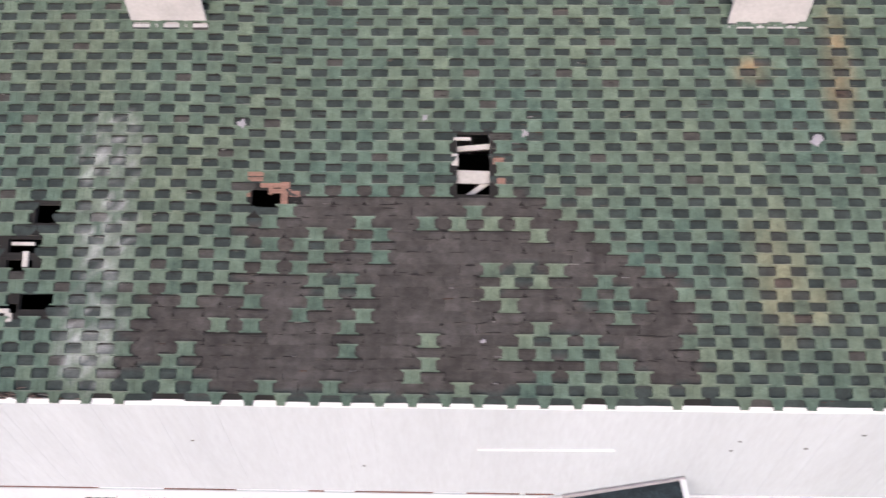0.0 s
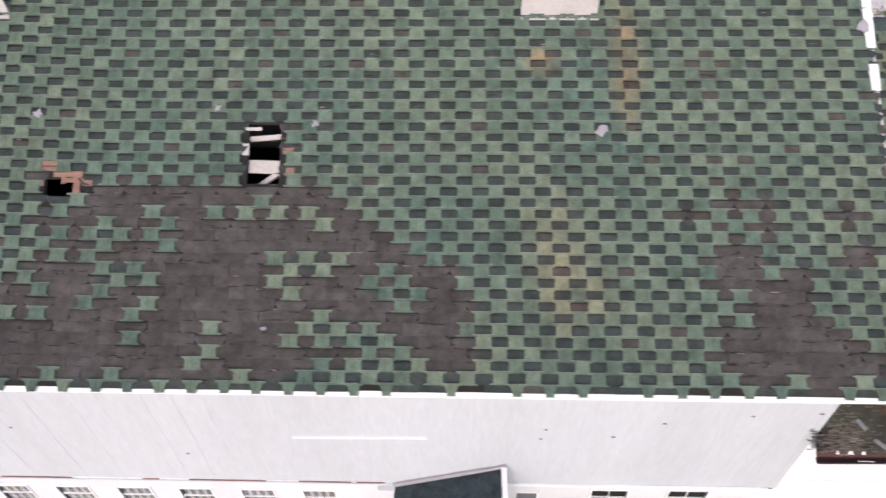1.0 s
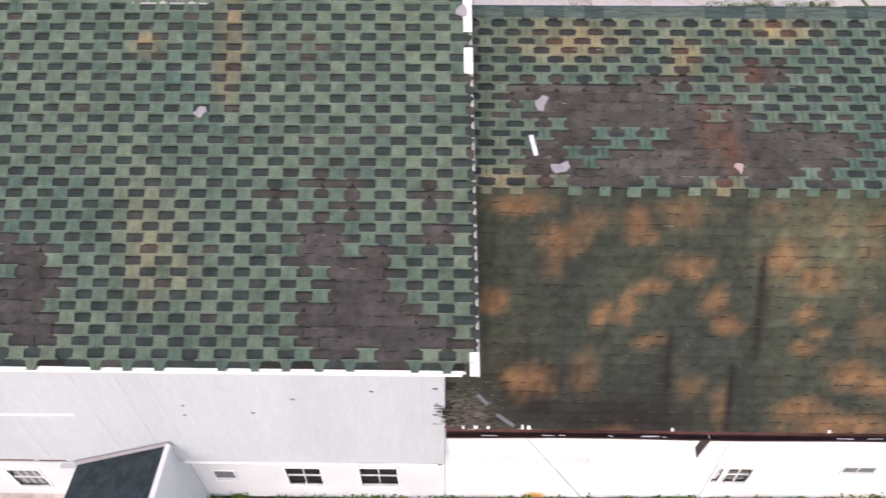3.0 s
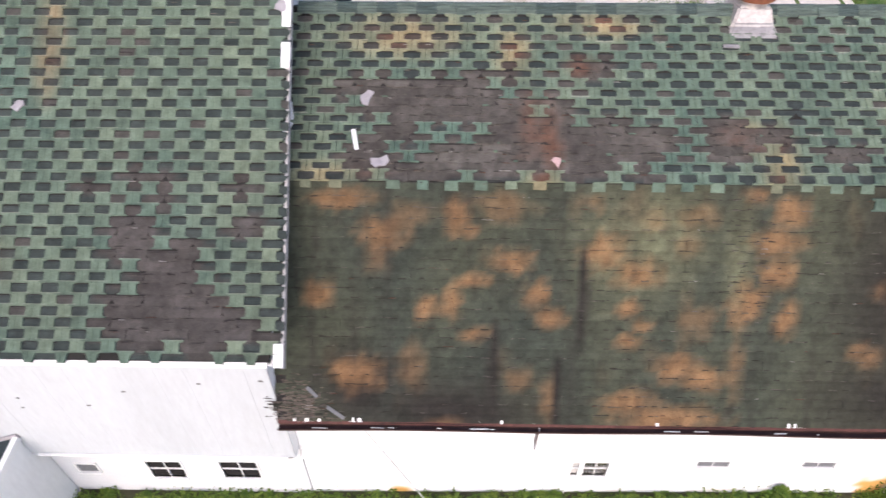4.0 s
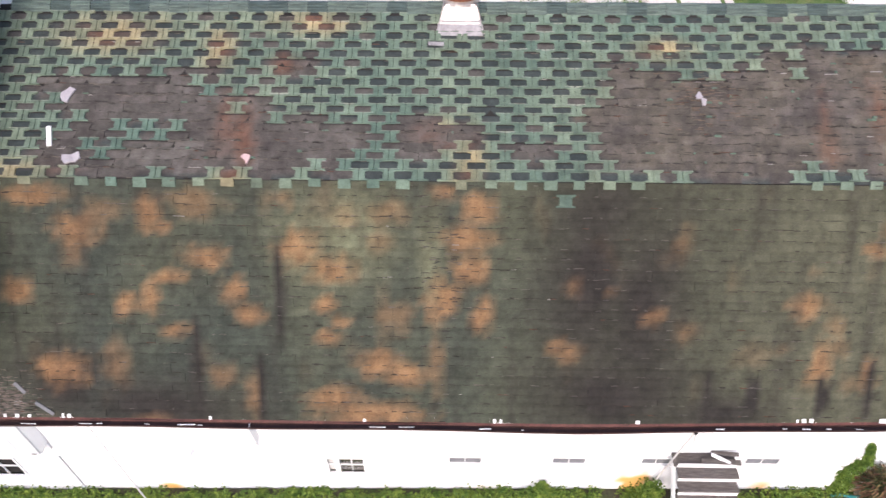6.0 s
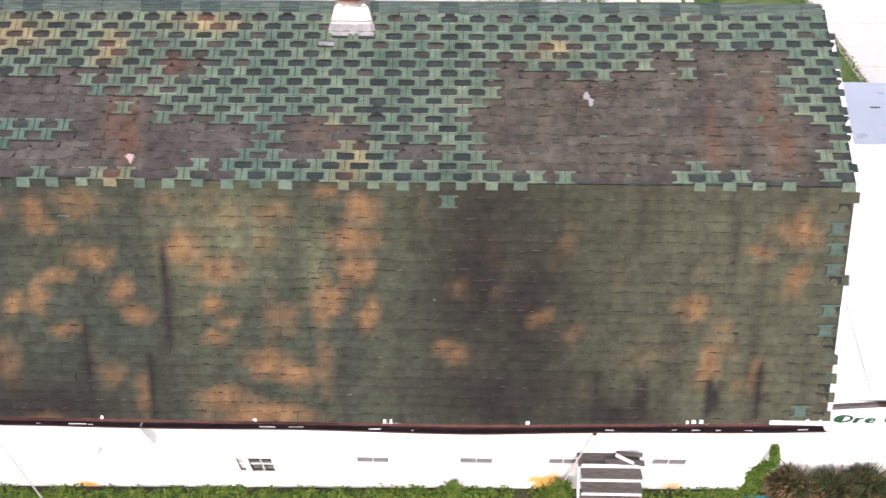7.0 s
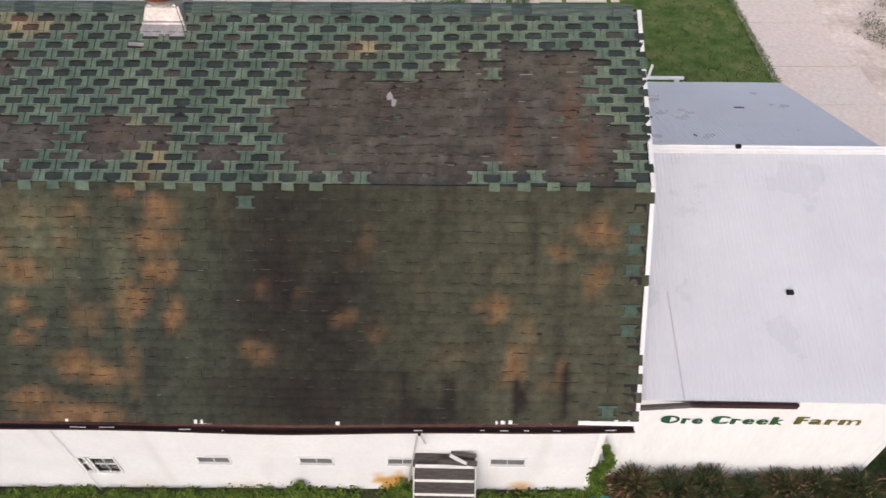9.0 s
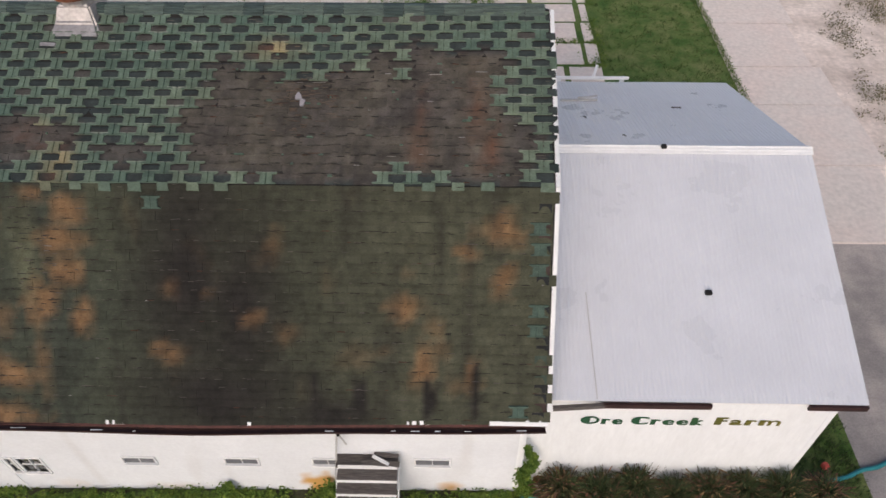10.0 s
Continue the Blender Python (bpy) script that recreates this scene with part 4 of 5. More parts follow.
while z < 3.55:
    bm = prism(bmesh.new(), [(5.893, z), (5.905, z + 0.16), (5.915, z + 0.16), (5.915, z)], SH0 + 0.002, 29.10)
    part("lap_board", bm, M_WHITE, sign_wall)
    z += 0.16
bm = box(bmesh.new(), SH0 + 0.3, 29.1, 5.88, 5.93, -0.1, 0.27)
part("foundation", bm, M_RUST, shed, "dark reddish foundation course")
for x0, x1, z0, z1 in ((25.0, 26.75, 3.49, 3.50), (28.3, 29.24, 3.52, 3.52)):
    bm = beam(bmesh.new(), (x0, 5.62, z0), (x1, 5.62, z1), 0.05, 0.11)
    part("fascia_board", bm, M_GUTTER, shed, "dark brown fascia board, partly lost")
bm = beam(bmesh.new(), (24.2, 5.60, 3.40), (25.02, 5.61, 3.50), 0.06, 0.09)
part("fascia_board", bm, M_WOOD, shed, "bent grey end of the fascia hanging down")
bm = beam(bmesh.new(), (SH0 + 0.1, 5.70, 3.52), (29.2, 5.70, 3.53), 0.03, 0.12)
part("fascia_backing", bm, M_TRIM, shed)


def lettering(text, x, z, width, parent, c0, c1):
    """Painted display letters on the board wall: thin strokes, with the first stroke of each letter solid and heavy."""
    glyphs, cursor = [], 0.0
    for ch in text:
        cu = bpy.data.curves.new("letters", "FONT")
        cu.body, cu.size, cu.extrude, cu.offset = ch, 0.35, 0.003, 0.002
        ob = new("letters", cu)
        bpy.context.view_layer.update()
        me = bpy.data.meshes.new_from_object(ob.evaluated_get(bpy.context.evaluated_depsgraph_get()))
        bpy.data.objects.remove(ob)
        co = np.array([v.co for v in me.vertices])
        co[:, 0] -= co[:, 0].min()
        w, low, high = co[:, 0].max(), co[:, 1].min(), co[:, 1].max()
        verts, faces = [tuple(v) for v in co], [tuple(p.vertices) for p in me.polygons]
        if ch in "OCea":   # half of the bowl filled
            ring = [(w * 0.5 - w * 0.5 * math.sin(k * math.pi / 10), (low + high) / 2 + (high - low) / 2 * math.cos(k * math.pi / 10)) for k in range(11)]
            if ch == "a":
                ring = [(w * 0.55 - w * 0.55 * math.sin(k * math.pi / 10), low + (high - low) * (0.3 + 0.3 * math.cos(k * math.pi / 10))) for k in range(11)]
        else:
            t = 0.075 if ch in "Fk" else 0.062
            ring = [(0, low), (t, low), (t, high), (0, high)]
        n = len(verts)
        verts += [(a, b, d) for d in (0.0045, -0.003) for a, b in ring]
        m = len(ring)
        faces += [tuple(range(n, n + m)), tuple(range(n + 2 * m - 1, n + m - 1, -1))] + [(n + j, n + (j + 1) % m, n + m + (j + 1) % m, n + m + j) for j in range(m)]
        glyphs.append((cursor, verts, faces))
        cursor += w + 0.03
    sx = width / (cursor - 0.03)
    for start, verts, faces in glyphs:
        cols = [mixc(c0, c1, (start + v[0]) * sx / width) for v in verts]
        ob = mesh_part("letter", [(x + (start + v[0]) * sx, 5.884 - v[2], z + v[1]) for v in verts], faces, M_LETTER, parent, cols)
        ob["label"] = "green painted sign letter"


G0, G1, G2, G3 = (0.02, 0.085, 0.04), (0.035, 0.10, 0.04), (0.12, 0.12, 0.025), (0.17, 0.15, 0.025)
lettering("Ore", 24.80, 2.42, 0.74, sign_wall, G0, G0)
lettering("Creek", 25.68, 2.43, 1.26, sign_wall, G0, G1)
lettering("Farm", 27.13, 2.46, 1.14, sign_wall, G2, G3)

bm = beam(bmesh.new(), (24.83, 7.4, 4.216), (24.90, 5.66, 3.607), 0.014, 0.012)
part("sheet_seam", bm, M_BLIND, shed)

# ---- things on the shed roof ----
def small_box(name, label, category, p, size, material, turn=0):
    bm = box(bmesh.new(), -size[0] / 2, size[0] / 2, -size[1] / 2, size[1] / 2, 0, size[2], min(size) * 0.2)
    ob = part(name, bm, material)
    ob.location, ob.rotation_euler = p, (0, 0, turn)
    return tagged(ob, label, category)


small_box("roof_plug", "small dark vent plug on white sheeting", "vent", (26.93, 7.41, 4.20), (0.12, 0.09, 0.07), M_DARK)
small_box("roof_plug", "small dark clamp on the shed ridge", "clamp", (26.48, 10.15, 5.20), (0.1, 0.09, 0.07), M_DARK)
small_box("metal_scrap", "small grey strip lying on white sheeting", "scrap", (27.42, 12.62, 4.37), (0.22, 0.05, 0.02), M_WOOD)
small_box("metal_scrap", "small dark chip on white sheeting", "scrap", (25.3, 11.9, 4.6), (0.05, 0.12, 0.02), M_DARK, 0.4)
small_box("metal_scrap", "small dark chip on white sheeting", "scrap", (25.9, 10.8, 4.96), (0.05, 0.12, 0.02), M_DARK, 0.5)
bm = beam(bmesh.new(), (24.9, 13.0, 4.30), (25.75, 13.03, 4.29), 0.05, 0.04)
beam(bm, (25.3, 13.03, 4.34), (25.75, 13.1, 4.35), 0.04, 0.03)
tagged(part("loose_batten", bm, M_BLIND), "pale grey wooden batten lying on the shed roof", "plank")
bm = box(bmesh.new(), 25.0, 26.9, 14.95, 15.02, 3.58, 3.64)
beam(bm, (26.0, 15.0, 3.6), (26.1, 15.2, 3.85), 0.06, 0.06)
rail = part("white_rail", bm, M_TRIM)
box_leg = bmesh.new()
box(box_leg, 25.1, 25.2, 14.98, 15.07, 0.0, 3.55)
box(box_leg, 26.7, 26.8, 14.98, 15.07, 0.0, 3.55)
part("rail_post", box_leg, M_TRIM, rail)
tagged(rail, "white painted wooden rail behind the shed", "rail")

# ---- entry hood against the old barn ----
hood = thing("cellar_entry", "white cellar entry with a dark green lean-to roof", "entry")
HX0, HX1, HZ0, HZ1 = 1.98, 3.86, 1.52, 2.30
bm = bmesh.new()
vs = [bm.verts.new(p) for p in ((HX0, 5.40, HZ0), (HX1, 5.40, HZ1), (HX1, 3.2, HZ1), (HX0, 3.2, HZ0), (HX0, 5.40, HZ0 - 0.06), (HX1, 5.40, HZ1 - 0.06), (HX1, 3.2, HZ1 - 0.06), (HX0, 3.2, HZ0 - 0.06))]
for q in ((0, 1, 2, 3), (7, 6, 5, 4), (0, 4, 5, 1), (1, 5, 6, 2), (2, 6, 7, 3), (3, 7, 4, 0)):
    bm.faces.new([vs[i] for i in q])
part("roof", bm, M_SLATE, hood, "dark blue-green roll roofing")
bm = beam(bmesh.new(), (HX1 + 0.045, 5.40, HZ1 - 0.02), (HX1 + 0.045, 3.2, HZ1 - 0.02), 0.09, 0.16)
part("side_trim", bm, M_TRIM, hood)
bm = beam(bmesh.new(), (HX0 - 0.02, 5.385, HZ0 + 0.05), (HX1 + 0.09, 5.385, HZ1 + 0.06), 0.03, 0.11)
part("flashing", bm, M_PAPER, hood, "dull grey flashing strip")
bm = box(bmesh.new(), HX1 - 0.05, HX1 + 0.02, 3.3, 5.64, -0.5, HZ1 - 0.1)
part("side_wall", bm, M_WHITE, hood)
bm = box(bmesh.new(), HX0 + 0.05, HX0 + 0.12, 3.3, 5.64, -0.5, HZ0 - 0.1)
part("side_wall", bm, M_WHITE, hood)
bm = box(bmesh.new(), HX0 - 0.3, HX0 + 0.02, 5.3, 5.4, 1.2, 1.52)
part("bracket_board", bm, M_STUCCO, hood)

# ---- roof ventilators ----
def ventilator(x, label):
    v = thing("roof_ventilator", label, "ventilator", "roof ventilators")
    y, z = 10.02, UPPER.at(0, (10.02 - 7.44) / 0.9037).z
    bm = bmesh.new()
    b, t = 0.40, 0.26
    base = [(x - b, 9.72, UPPER.at(0, (9.72 - 7.44) / 0.9037).z + 0.03), (x + b, 9.72, UPPER.at(0, (9.72 - 7.44) / 0.9037).z + 0.03), (x + b, 10.6, TOP_Z - 0.14), (x - b, 10.6, TOP_Z - 0.14)]
    top = [(x - t, 10.02, TOP_Z + 0.15), (x + t, 10.02, TOP_Z + 0.15), (x + t, 10.48, TOP_Z + 0.15), (x - t, 10.48, TOP_Z + 0.15)]
    lo = [bm.verts.new(p) for p in base]
    mid = [bm.verts.new(Vector(a).lerp(Vector(b), 0.5) + Vector((0, 0.03, -0.05))) for a, b in zip(base, top)]
    hi = [bm.verts.new(p) for p in top]
    for r0, r1 in ((lo, mid), (mid, hi)):
        for k in range(4):
            bm.faces.new([r0[k], r0[(k + 1) % 4], r1[(k + 1) % 4], r1[k]])
    bm.faces.new(hi)
    bmesh.ops.bevel(bm, geom=list(bm.edges), offset=0.03, segments=2, affect="EDGES")
    part("flared_base", bm, M_ZINC, v, "flared pale sheet-metal base")
    part("neck", ring_solid(bmesh.new(), [(0.27, 0.13), (0.26, 0.17), (0.26, 0.27)], (x, 10.25, TOP_Z)), M_ZINC, v)
    part("cap", ring_solid(bmesh.new(), [(0.27, 0.25), (0.36, 0.265), (0.36, 0.33), (0.24, 0.43), (0.04, 0.49)], (x, 10.25, TOP_Z)), M_RUST, v, "rusty reddish turned cap")
    return v


ventilator(16.38, "white galvanised ventilator with a rusty cap on the ridge")


def cupola(x):
    c = thing("ridge_cupola", "square white lap-boarded cupola base on the old roof", "cupola", "roof cupolas")
    y0 = 9.50
    z0 = OLD.at(0, (y0 - 4.96) / 0.8254).z
    for k in range(14):
        bm = prism(bmesh.new(), [(y0 - 0.012, z0 - 0.05 + k * 0.11), (y0, z0 + 0.06 + k * 0.11), (y0 + 0.03, z0 + 0.06 + k * 0.11), (y0 + 0.03, z0 - 0.05 + k * 0.11)], x - 0.56, x + 0.56)
        part("lap_board", bm, M_CUPOLA, c)
    bm = box(bmesh.new(), x - 0.55, x + 0.55, y0 + 0.03, 11.0, z0 + 0.3, z0 + 1.45)
    part("body", bm, M_CUPOLA, c)
    bm = ring_solid(bmesh.new(), [(0.9, 1.44), (0.95, 1.5), (0.05, 2.1)], (x, 10.25, z0), 4)
    part("cap", bm, M_SLATE, c)
    bm = beam(bmesh.new(), OLD.at(x - 0.58, (y0 - 4.96) / 0.8254 - 0.05, 0.03), OLD.at(x + 0.58, (y0 - 4.96) / 0.8254 - 0.05, 0.03), 0.05, 0.012, OLD.n)
    part("flashing", bm, M_CUPOLA, c)


cupola(-4.27)
cupola(4.54)

# ---- cellar stairs and poles ----
stairs = thing("wooden_stairs", "weathered grey plank stairs with white stringers", "stairs")
for k in range(7):
    y, z = 5.42 - 0.19 * k, 1.46 - 0.165 * k
    bm = box(bmesh.new(), 20.46, 21.56, y - 0.20, y, z - 0.045, z, 0.006)
    part("tread", bm, M_WOOD, stairs)
    bm = box(bmesh.new(), 20.47, 21.55, y - 0.003, y + 0.016, z + 0.005, z + 0.115)
    part("riser", bm, M_TRIM, stairs)
for x in (20.44, 21.575):
    bm = bmesh.new()
    beam(bm, (x, 5.6, 1.42), (x, 4.1, 0.08), 0.022, 0.18)
    part("stringer", bm, M_TRIM, stairs)
bm = box(bmesh.new(), 20.42, 21.56, 5.44, 5.69, 1.44, 1.50)
part("landing", bm, M_WOOD, stairs)
for p, q, w, stuff in (((20.9, 5.5, 1.56), (21.6, 5.45, 1.60), 0.1, M_WOOD), ((21.1, 5.6, 1.62), (21.5, 5.4, 1.58), 0.06, M_TRIM), ((21.12, 5.66, 1.58), (21.58, 5.58, 1.66), 0.07, M_WOOD)):
    bm = beam(bmesh.new(), p, q, w, 0.03)
    tagged(part("loose_board", bm, stuff), "broken white board lying on the stairs" if stuff is M_TRIM else "broken grey board lying on the stairs", "plank", "loose boards")


def pole(label, pts, r, material=M_TRIM, name="downpipe"):
    return tagged(part(name, tube(bmesh.new(), pts, r), material), label, "pipe")


conduit = pole("thin bent grey conduit leaning on the wall", [(20.66, 5.60, 2.05), (20.585, 5.55, 2.45), (20.565, 5.55, 2.49), (20.54, 5.55, 2.45), (20.32, 5.58, 0.72), (20.22, 5.58, -0.1)], 0.017, M_BLIND, "conduit")
part("cap", ring_solid(bmesh.new(), [(0.03, -0.03), (0.035, 0.01), (0.02, 0.035)], (20.57, 5.55, 2.50), 8), M_DARK, conduit, "black rubber cap")
pole("thin white conduit on the stable wall", [(13.85, 5.66, 2.4), (13.88, 5.66, 1.1), (13.9, 5.66, -0.3)], 0.008, M_WHITE, "conduit")
pole("thin grey service cable from wall to yard", [(9.78, 5.70, 3.03), (9.83, 5.60, 3.0), (11.56, 4.06, 2.0), (13.29, 2.52, 1.0), (15.02, 0.99, -0.24)], 0.011, M_BLIND, "cable")

# ---- yard: slabs, lawn, road ----
lawn = sheet("lawn", "mown green grass behind the shed", "grass", M_LAWN, 27.75, 32.05, 11.0, 60.0, 0.012, 20, 60)
sheet("slab_grass", "weedy grass between the concrete slabs", "grass", M_LAWN, 24.4, 27.8, 15.2, 40.0, 0.022, 10, 4)
sheet("verge", "dark green grass verge beside the shed", "grass", M_LAWN, 29.0, 30.9, 3.0, 8.4, 0.012, 6, 12)
sheet("grass_strip", "rough grass strip along the barn wall", "grass", M_LAWN, 3.9, 24.4, 2.5, 5.66, 0.012, 30, 4)
sheet("flower_bed", "dark bare soil at the foot of the barn wall", "soil", M_SOIL, 3.9, 24.3, 5.28, 5.69, 0.02, 30, 2)
road = sheet("road", "grey worn asphalt drive", "road", M_ASPHALT, 29.6, 60.0, -30.0, 12.70, 0.006, 10, 10)
pav = thing("pavement", "pale cracked concrete slabs with weeds in the joints", "pavement", "", "structure")
rng = random.Random(21)


def slab(x0, x1, y0, y1, z):
    bm = box(bmesh.new(), x0, x1, y0, y1, z - 0.08, z, 0.012)
    part("slab", bm, M_CONCRETE, pav)


ys = [12.72, 15.95, 19.05, 21.35, 24.4, 27.4, 30.4, 33.4, 36.4]
for a, b in zip(ys, ys[1:]):
    for x0, x1 in ((32.22, 35.3 + rng.uniform(-0.25, 0.25)),):
        slab(x0 + 0.02, x1, a + 0.02, b - 0.02, 0.03 + rng.uniform(-0.006, 0.006))
    x = -12.0
    while x < 27.6:
        w = rng.uniform(1.1, 1.8) if x > 22 else 2.4
        for c, d in ((a, (a + b) / 2), ((a + b) / 2, b)):
            if c > 15.2:
                slab(x + rng.uniform(0.05, 0.14), min(x + w, 27.7) - rng.uniform(0.05, 0.14), c + rng.uniform(0.05, 0.13), d - rng.uniform(0.05, 0.13), ground_z(x) + 0.05 + rng.uniform(-0.008, 0.008))
        x += w


# ---- plants ----
def tufts(name, label, spots, blades, height, colors, spread, width=0.012, lean=0.5, kind="stuff", seed=1, droop=0.45, root=1.0, tips=None):
    rng = random.Random(seed)
    verts, faces, cols = [], [], []
    for sx, sy in spots:
        for _ in range(blades):
            a, r = rng.random() * math.tau, spread * math.sqrt(rng.random())
            p = Vector((sx + r * math.cos(a), sy + r * math.sin(a), ground_z(sx)))
            h, out, way = height * rng.uniform(0.55, 1.1), lean * rng.uniform(0.25, 1.1), a + rng.gauss(0, 0.7)
            d = Vector((math.cos(way), math.sin(way), 0))
            s = Vector((-d.y, d.x, 0)) * width
            c = mixc(colors[0], colors[1], rng.random()) if rng.random() > 0.26 else colors[2]
            plume = c if not tips or rng.random() > 0.3 else tips[rng.random() < 0.4]
            n0 = len(verts)
            for k in range(5):
                f = k / 4
                q = p + d * out * h * f * f * 0.8 + Vector((0, 0, h * (f - droop * out * f ** 3)))
                w = 1 - 0.85 * f
                verts += [q - s * w, q + s * w]
                cols += [mixc(mixc(tuple(x * root for x in c), c, f), plume, 0.0 if f < 0.7 else 0.8)] * 2
            faces += [(n0 + 2 * k, n0 + 2 * k + 1, n0 + 2 * k + 3, n0 + 2 * k + 2) for k in range(4)]
    ob = mesh_part(name, verts, faces, M_BLADE, None, cols)
    return tagged(ob, label, "grass" if kind else "plant", "", kind)


BURNT, DRY, REED, DARKG = (0.10, 0.055, 0.03), (0.13, 0.095, 0.04), (0.085, 0.108, 0.038), (0.024, 0.042, 0.014)
rng = random.Random(33)
def grass_clump(x, y, seed, dry):
    """Arching blades that spring from one foot and hang over, some with a brown seed head."""
    rng = random.Random(seed)
    verts, faces, cols = [], [], []
    size = rng.uniform(0.9, 1.18)
    for _ in range(1700):
        way = rng.random() * math.tau
        d = Vector((math.cos(way), math.sin(way), 0))
        reach, high = size * rng.uniform(0.10, 0.52), size * rng.uniform(0.5, 0.95)
        high *= 1.15 - 0.5 * reach
        s = Vector((-d.y, d.x, 0)) * rng.uniform(0.007, 0.013)
        p = Vector((x + rng.gauss(0, 0.07), y + rng.gauss(0, 0.06), ground_z(x)))
        c = mixc(DARKG, REED, rng.random() ** 1.5) if rng.random() > 0.07 + dry else mixc(DRY, BURNT, rng.random())
        plume = rng.choice(((0.16, 0.065, 0.045), (0.27, 0.17, 0.08), (0.12, 0.05, 0.035))) if rng.random() < 0.05 + dry else c
        hang, bend = rng.uniform(1.25, 1.75), rng.gauss(0, 0.06)
        n0 = len(verts)
        for k in range(6):
            f = k / 5
            q = p + d * reach * f ** 1.3 + Vector((-d.y, d.x, 0)) * bend * f * f + Vector((0, 0, high * (2.35 * f - hang * f * f)))
            w = (1 - 0.8 * f) if plume is c or k < 4 else 1.0
            verts += [q - s * w, q + s * w]
            # blade feet blackened: the shade inside the clump is put into the colour
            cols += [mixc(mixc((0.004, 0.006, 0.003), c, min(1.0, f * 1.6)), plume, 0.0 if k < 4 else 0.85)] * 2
        faces += [(n0 + 2 * k, n0 + 2 * k + 1, n0 + 2 * k + 3, n0 + 2 * k + 2) for k in range(5)]
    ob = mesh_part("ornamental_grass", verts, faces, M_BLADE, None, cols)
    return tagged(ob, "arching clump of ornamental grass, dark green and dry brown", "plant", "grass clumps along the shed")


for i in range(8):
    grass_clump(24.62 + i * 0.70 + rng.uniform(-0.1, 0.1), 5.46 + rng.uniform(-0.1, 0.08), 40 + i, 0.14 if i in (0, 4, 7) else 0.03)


def foliage(name, label, category, spots, count, size, seed, kind="", material=None):
    """Many small folded leaves round given places (x, y, z, radius)."""
    rng = random.Random(seed)
    verts, faces = [], []
    for sx, sy, sz, r in spots:
        for _ in range(count):
            d = Vector((rng.gauss(0, 1), rng.gauss(0, 1), rng.gauss(0, 1))) * r * 0.5
            p = Vector((sx, sy, sz)) + d
            a = Vector((rng.uniform(-1, 1), rng.uniform(-1, 1), rng.uniform(-0.4, 0.6))).normalized()
            b = a.cross(Vector((rng.uniform(-0.5, 0.5), rng.uniform(-0.5, 0.5), 1))).normalized()
            s = size * rng.uniform(0.6, 1.3)
            n0 = len(verts)
            verts += [p - a * s, p + b * s * 0.6 + Vector((0, 0, s * 0.2)), p + a * s, p - b * s * 0.6 + Vector((0, 0, s * 0.2))]
            faces += [(n0, n0 + 1, n0 + 2), (n0, n0 + 2, n0 + 3)]
    return tagged(mesh_part(name, verts, faces, material or M_LEAF), label, category, "", kind)


foliage("climbing_vine", "green ivy climbing the barn corner", "vine", [(23.93 + 0.09 * math.sin(k * 1.1) + 0.1 * (k / 12), 5.64, 0.1 + k * 0.18, 0.15 - 0.010 * k) for k in range(11)], 520, 0.026, 3)
spots = []
rng = random.Random(8)
x = 4.0
while x < 23.8:
    if not 20.3 < x < 21.7 and noise.noise((x * 0.9, 3.0, 1.0)) > -0.35:
        spots.append((x, 5.50 + rng.uniform(-0.16, 0.08), ground_z(x) + 0.04, rng.uniform(0.12, 0.22)))
    x += 0.16
foliage("weed_strip", "low green weeds along the wall foot", "weeds", spots, 230, 0.030, 4, "stuff")
foliage("weed_bush", "leafy green bush growing beside the stairs", "bush", [(20.16, 5.45, 0.15, 0.25), (20.26, 5.45, 0.42, 0.17)], 620, 0.03, 5)
foliage("weed_bush", "small pointed green bush against the wall", "bush", [(18.1, 5.5, 0.05, 0.22), (18.12, 5.52, 0.28, 0.1)], 340, 0.035, 6)
spots = [(rng.uniform(27.9, 32.0), rng.uniform(13.5, 27.0)) for _ in range(1500)]
tufts("grass_tufts", "short mown grass blades on the lawn", spots, 10, 0.09, ((0.055, 0.11, 0.022), (0.085, 0.14, 0.035), (0.12, 0.13, 0.05)), 0.12, 0.01, 0.5, "stuff", 7)
spots = [(rng.uniform(29.1, 30.8), rng.uniform(5.0, 8.3)) for _ in range(500)]
tufts("grass_tufts", "dark unmown grass beside the shed", spots, 10, 0.13, ((0.025, 0.06, 0.012), (0.045, 0.085, 0.02), (0.06, 0.07, 0.03)), 0.12, 0.01, 0.5, "stuff", 8)
joint = []
for _ in range(1500):
    x, y = rng.uniform(5, 27.7), rng.choice([15.95, 17.5, 19.05, 20.2, 21.35, 22.87, 24.4, 25.9, 27.4]) + rng.uniform(-0.06, 0.06)
    if noise.noise((x * 0.5, y * 0.6, 1)) > -0.05:
        joint.append((x, y, ground_z(x) + 0.07, 0.15 + 0.7 * max(0, noise.noise((x * 0.8, y, 4)))))
foliage("joint_weeds", "bright green weeds in the slab joints", "weeds", joint, 22, 0.045, 9, "stuff")
edge = [(32.12 + rng.uniform(-0.12, 0.1), 14.5 + 0.05 * k, 0.06, 0.1) for k in range(280)]
foliage("edge_weeds", "weeds along the edge of the concrete drive", "weeds", edge, 12, 0.03, 10, "stuff")
edge = []
for k in range(260):
    y = 15.0 + 0.05 * k
    if noise.noise((y * 0.7, 5.0, 2.0)) > -0.1:
        edge.append((27.72 + 0.25 * noise.noise((y * 0.9, 1.0, 1.0)) + rng.uniform(-0.12, 0.1), y, 0.03, 0.14))
foliage("edge_weeds", "ragged grass creeping over the slab edge", "weeds", edge, 22, 0.03, 14, "stuff")
patch = []
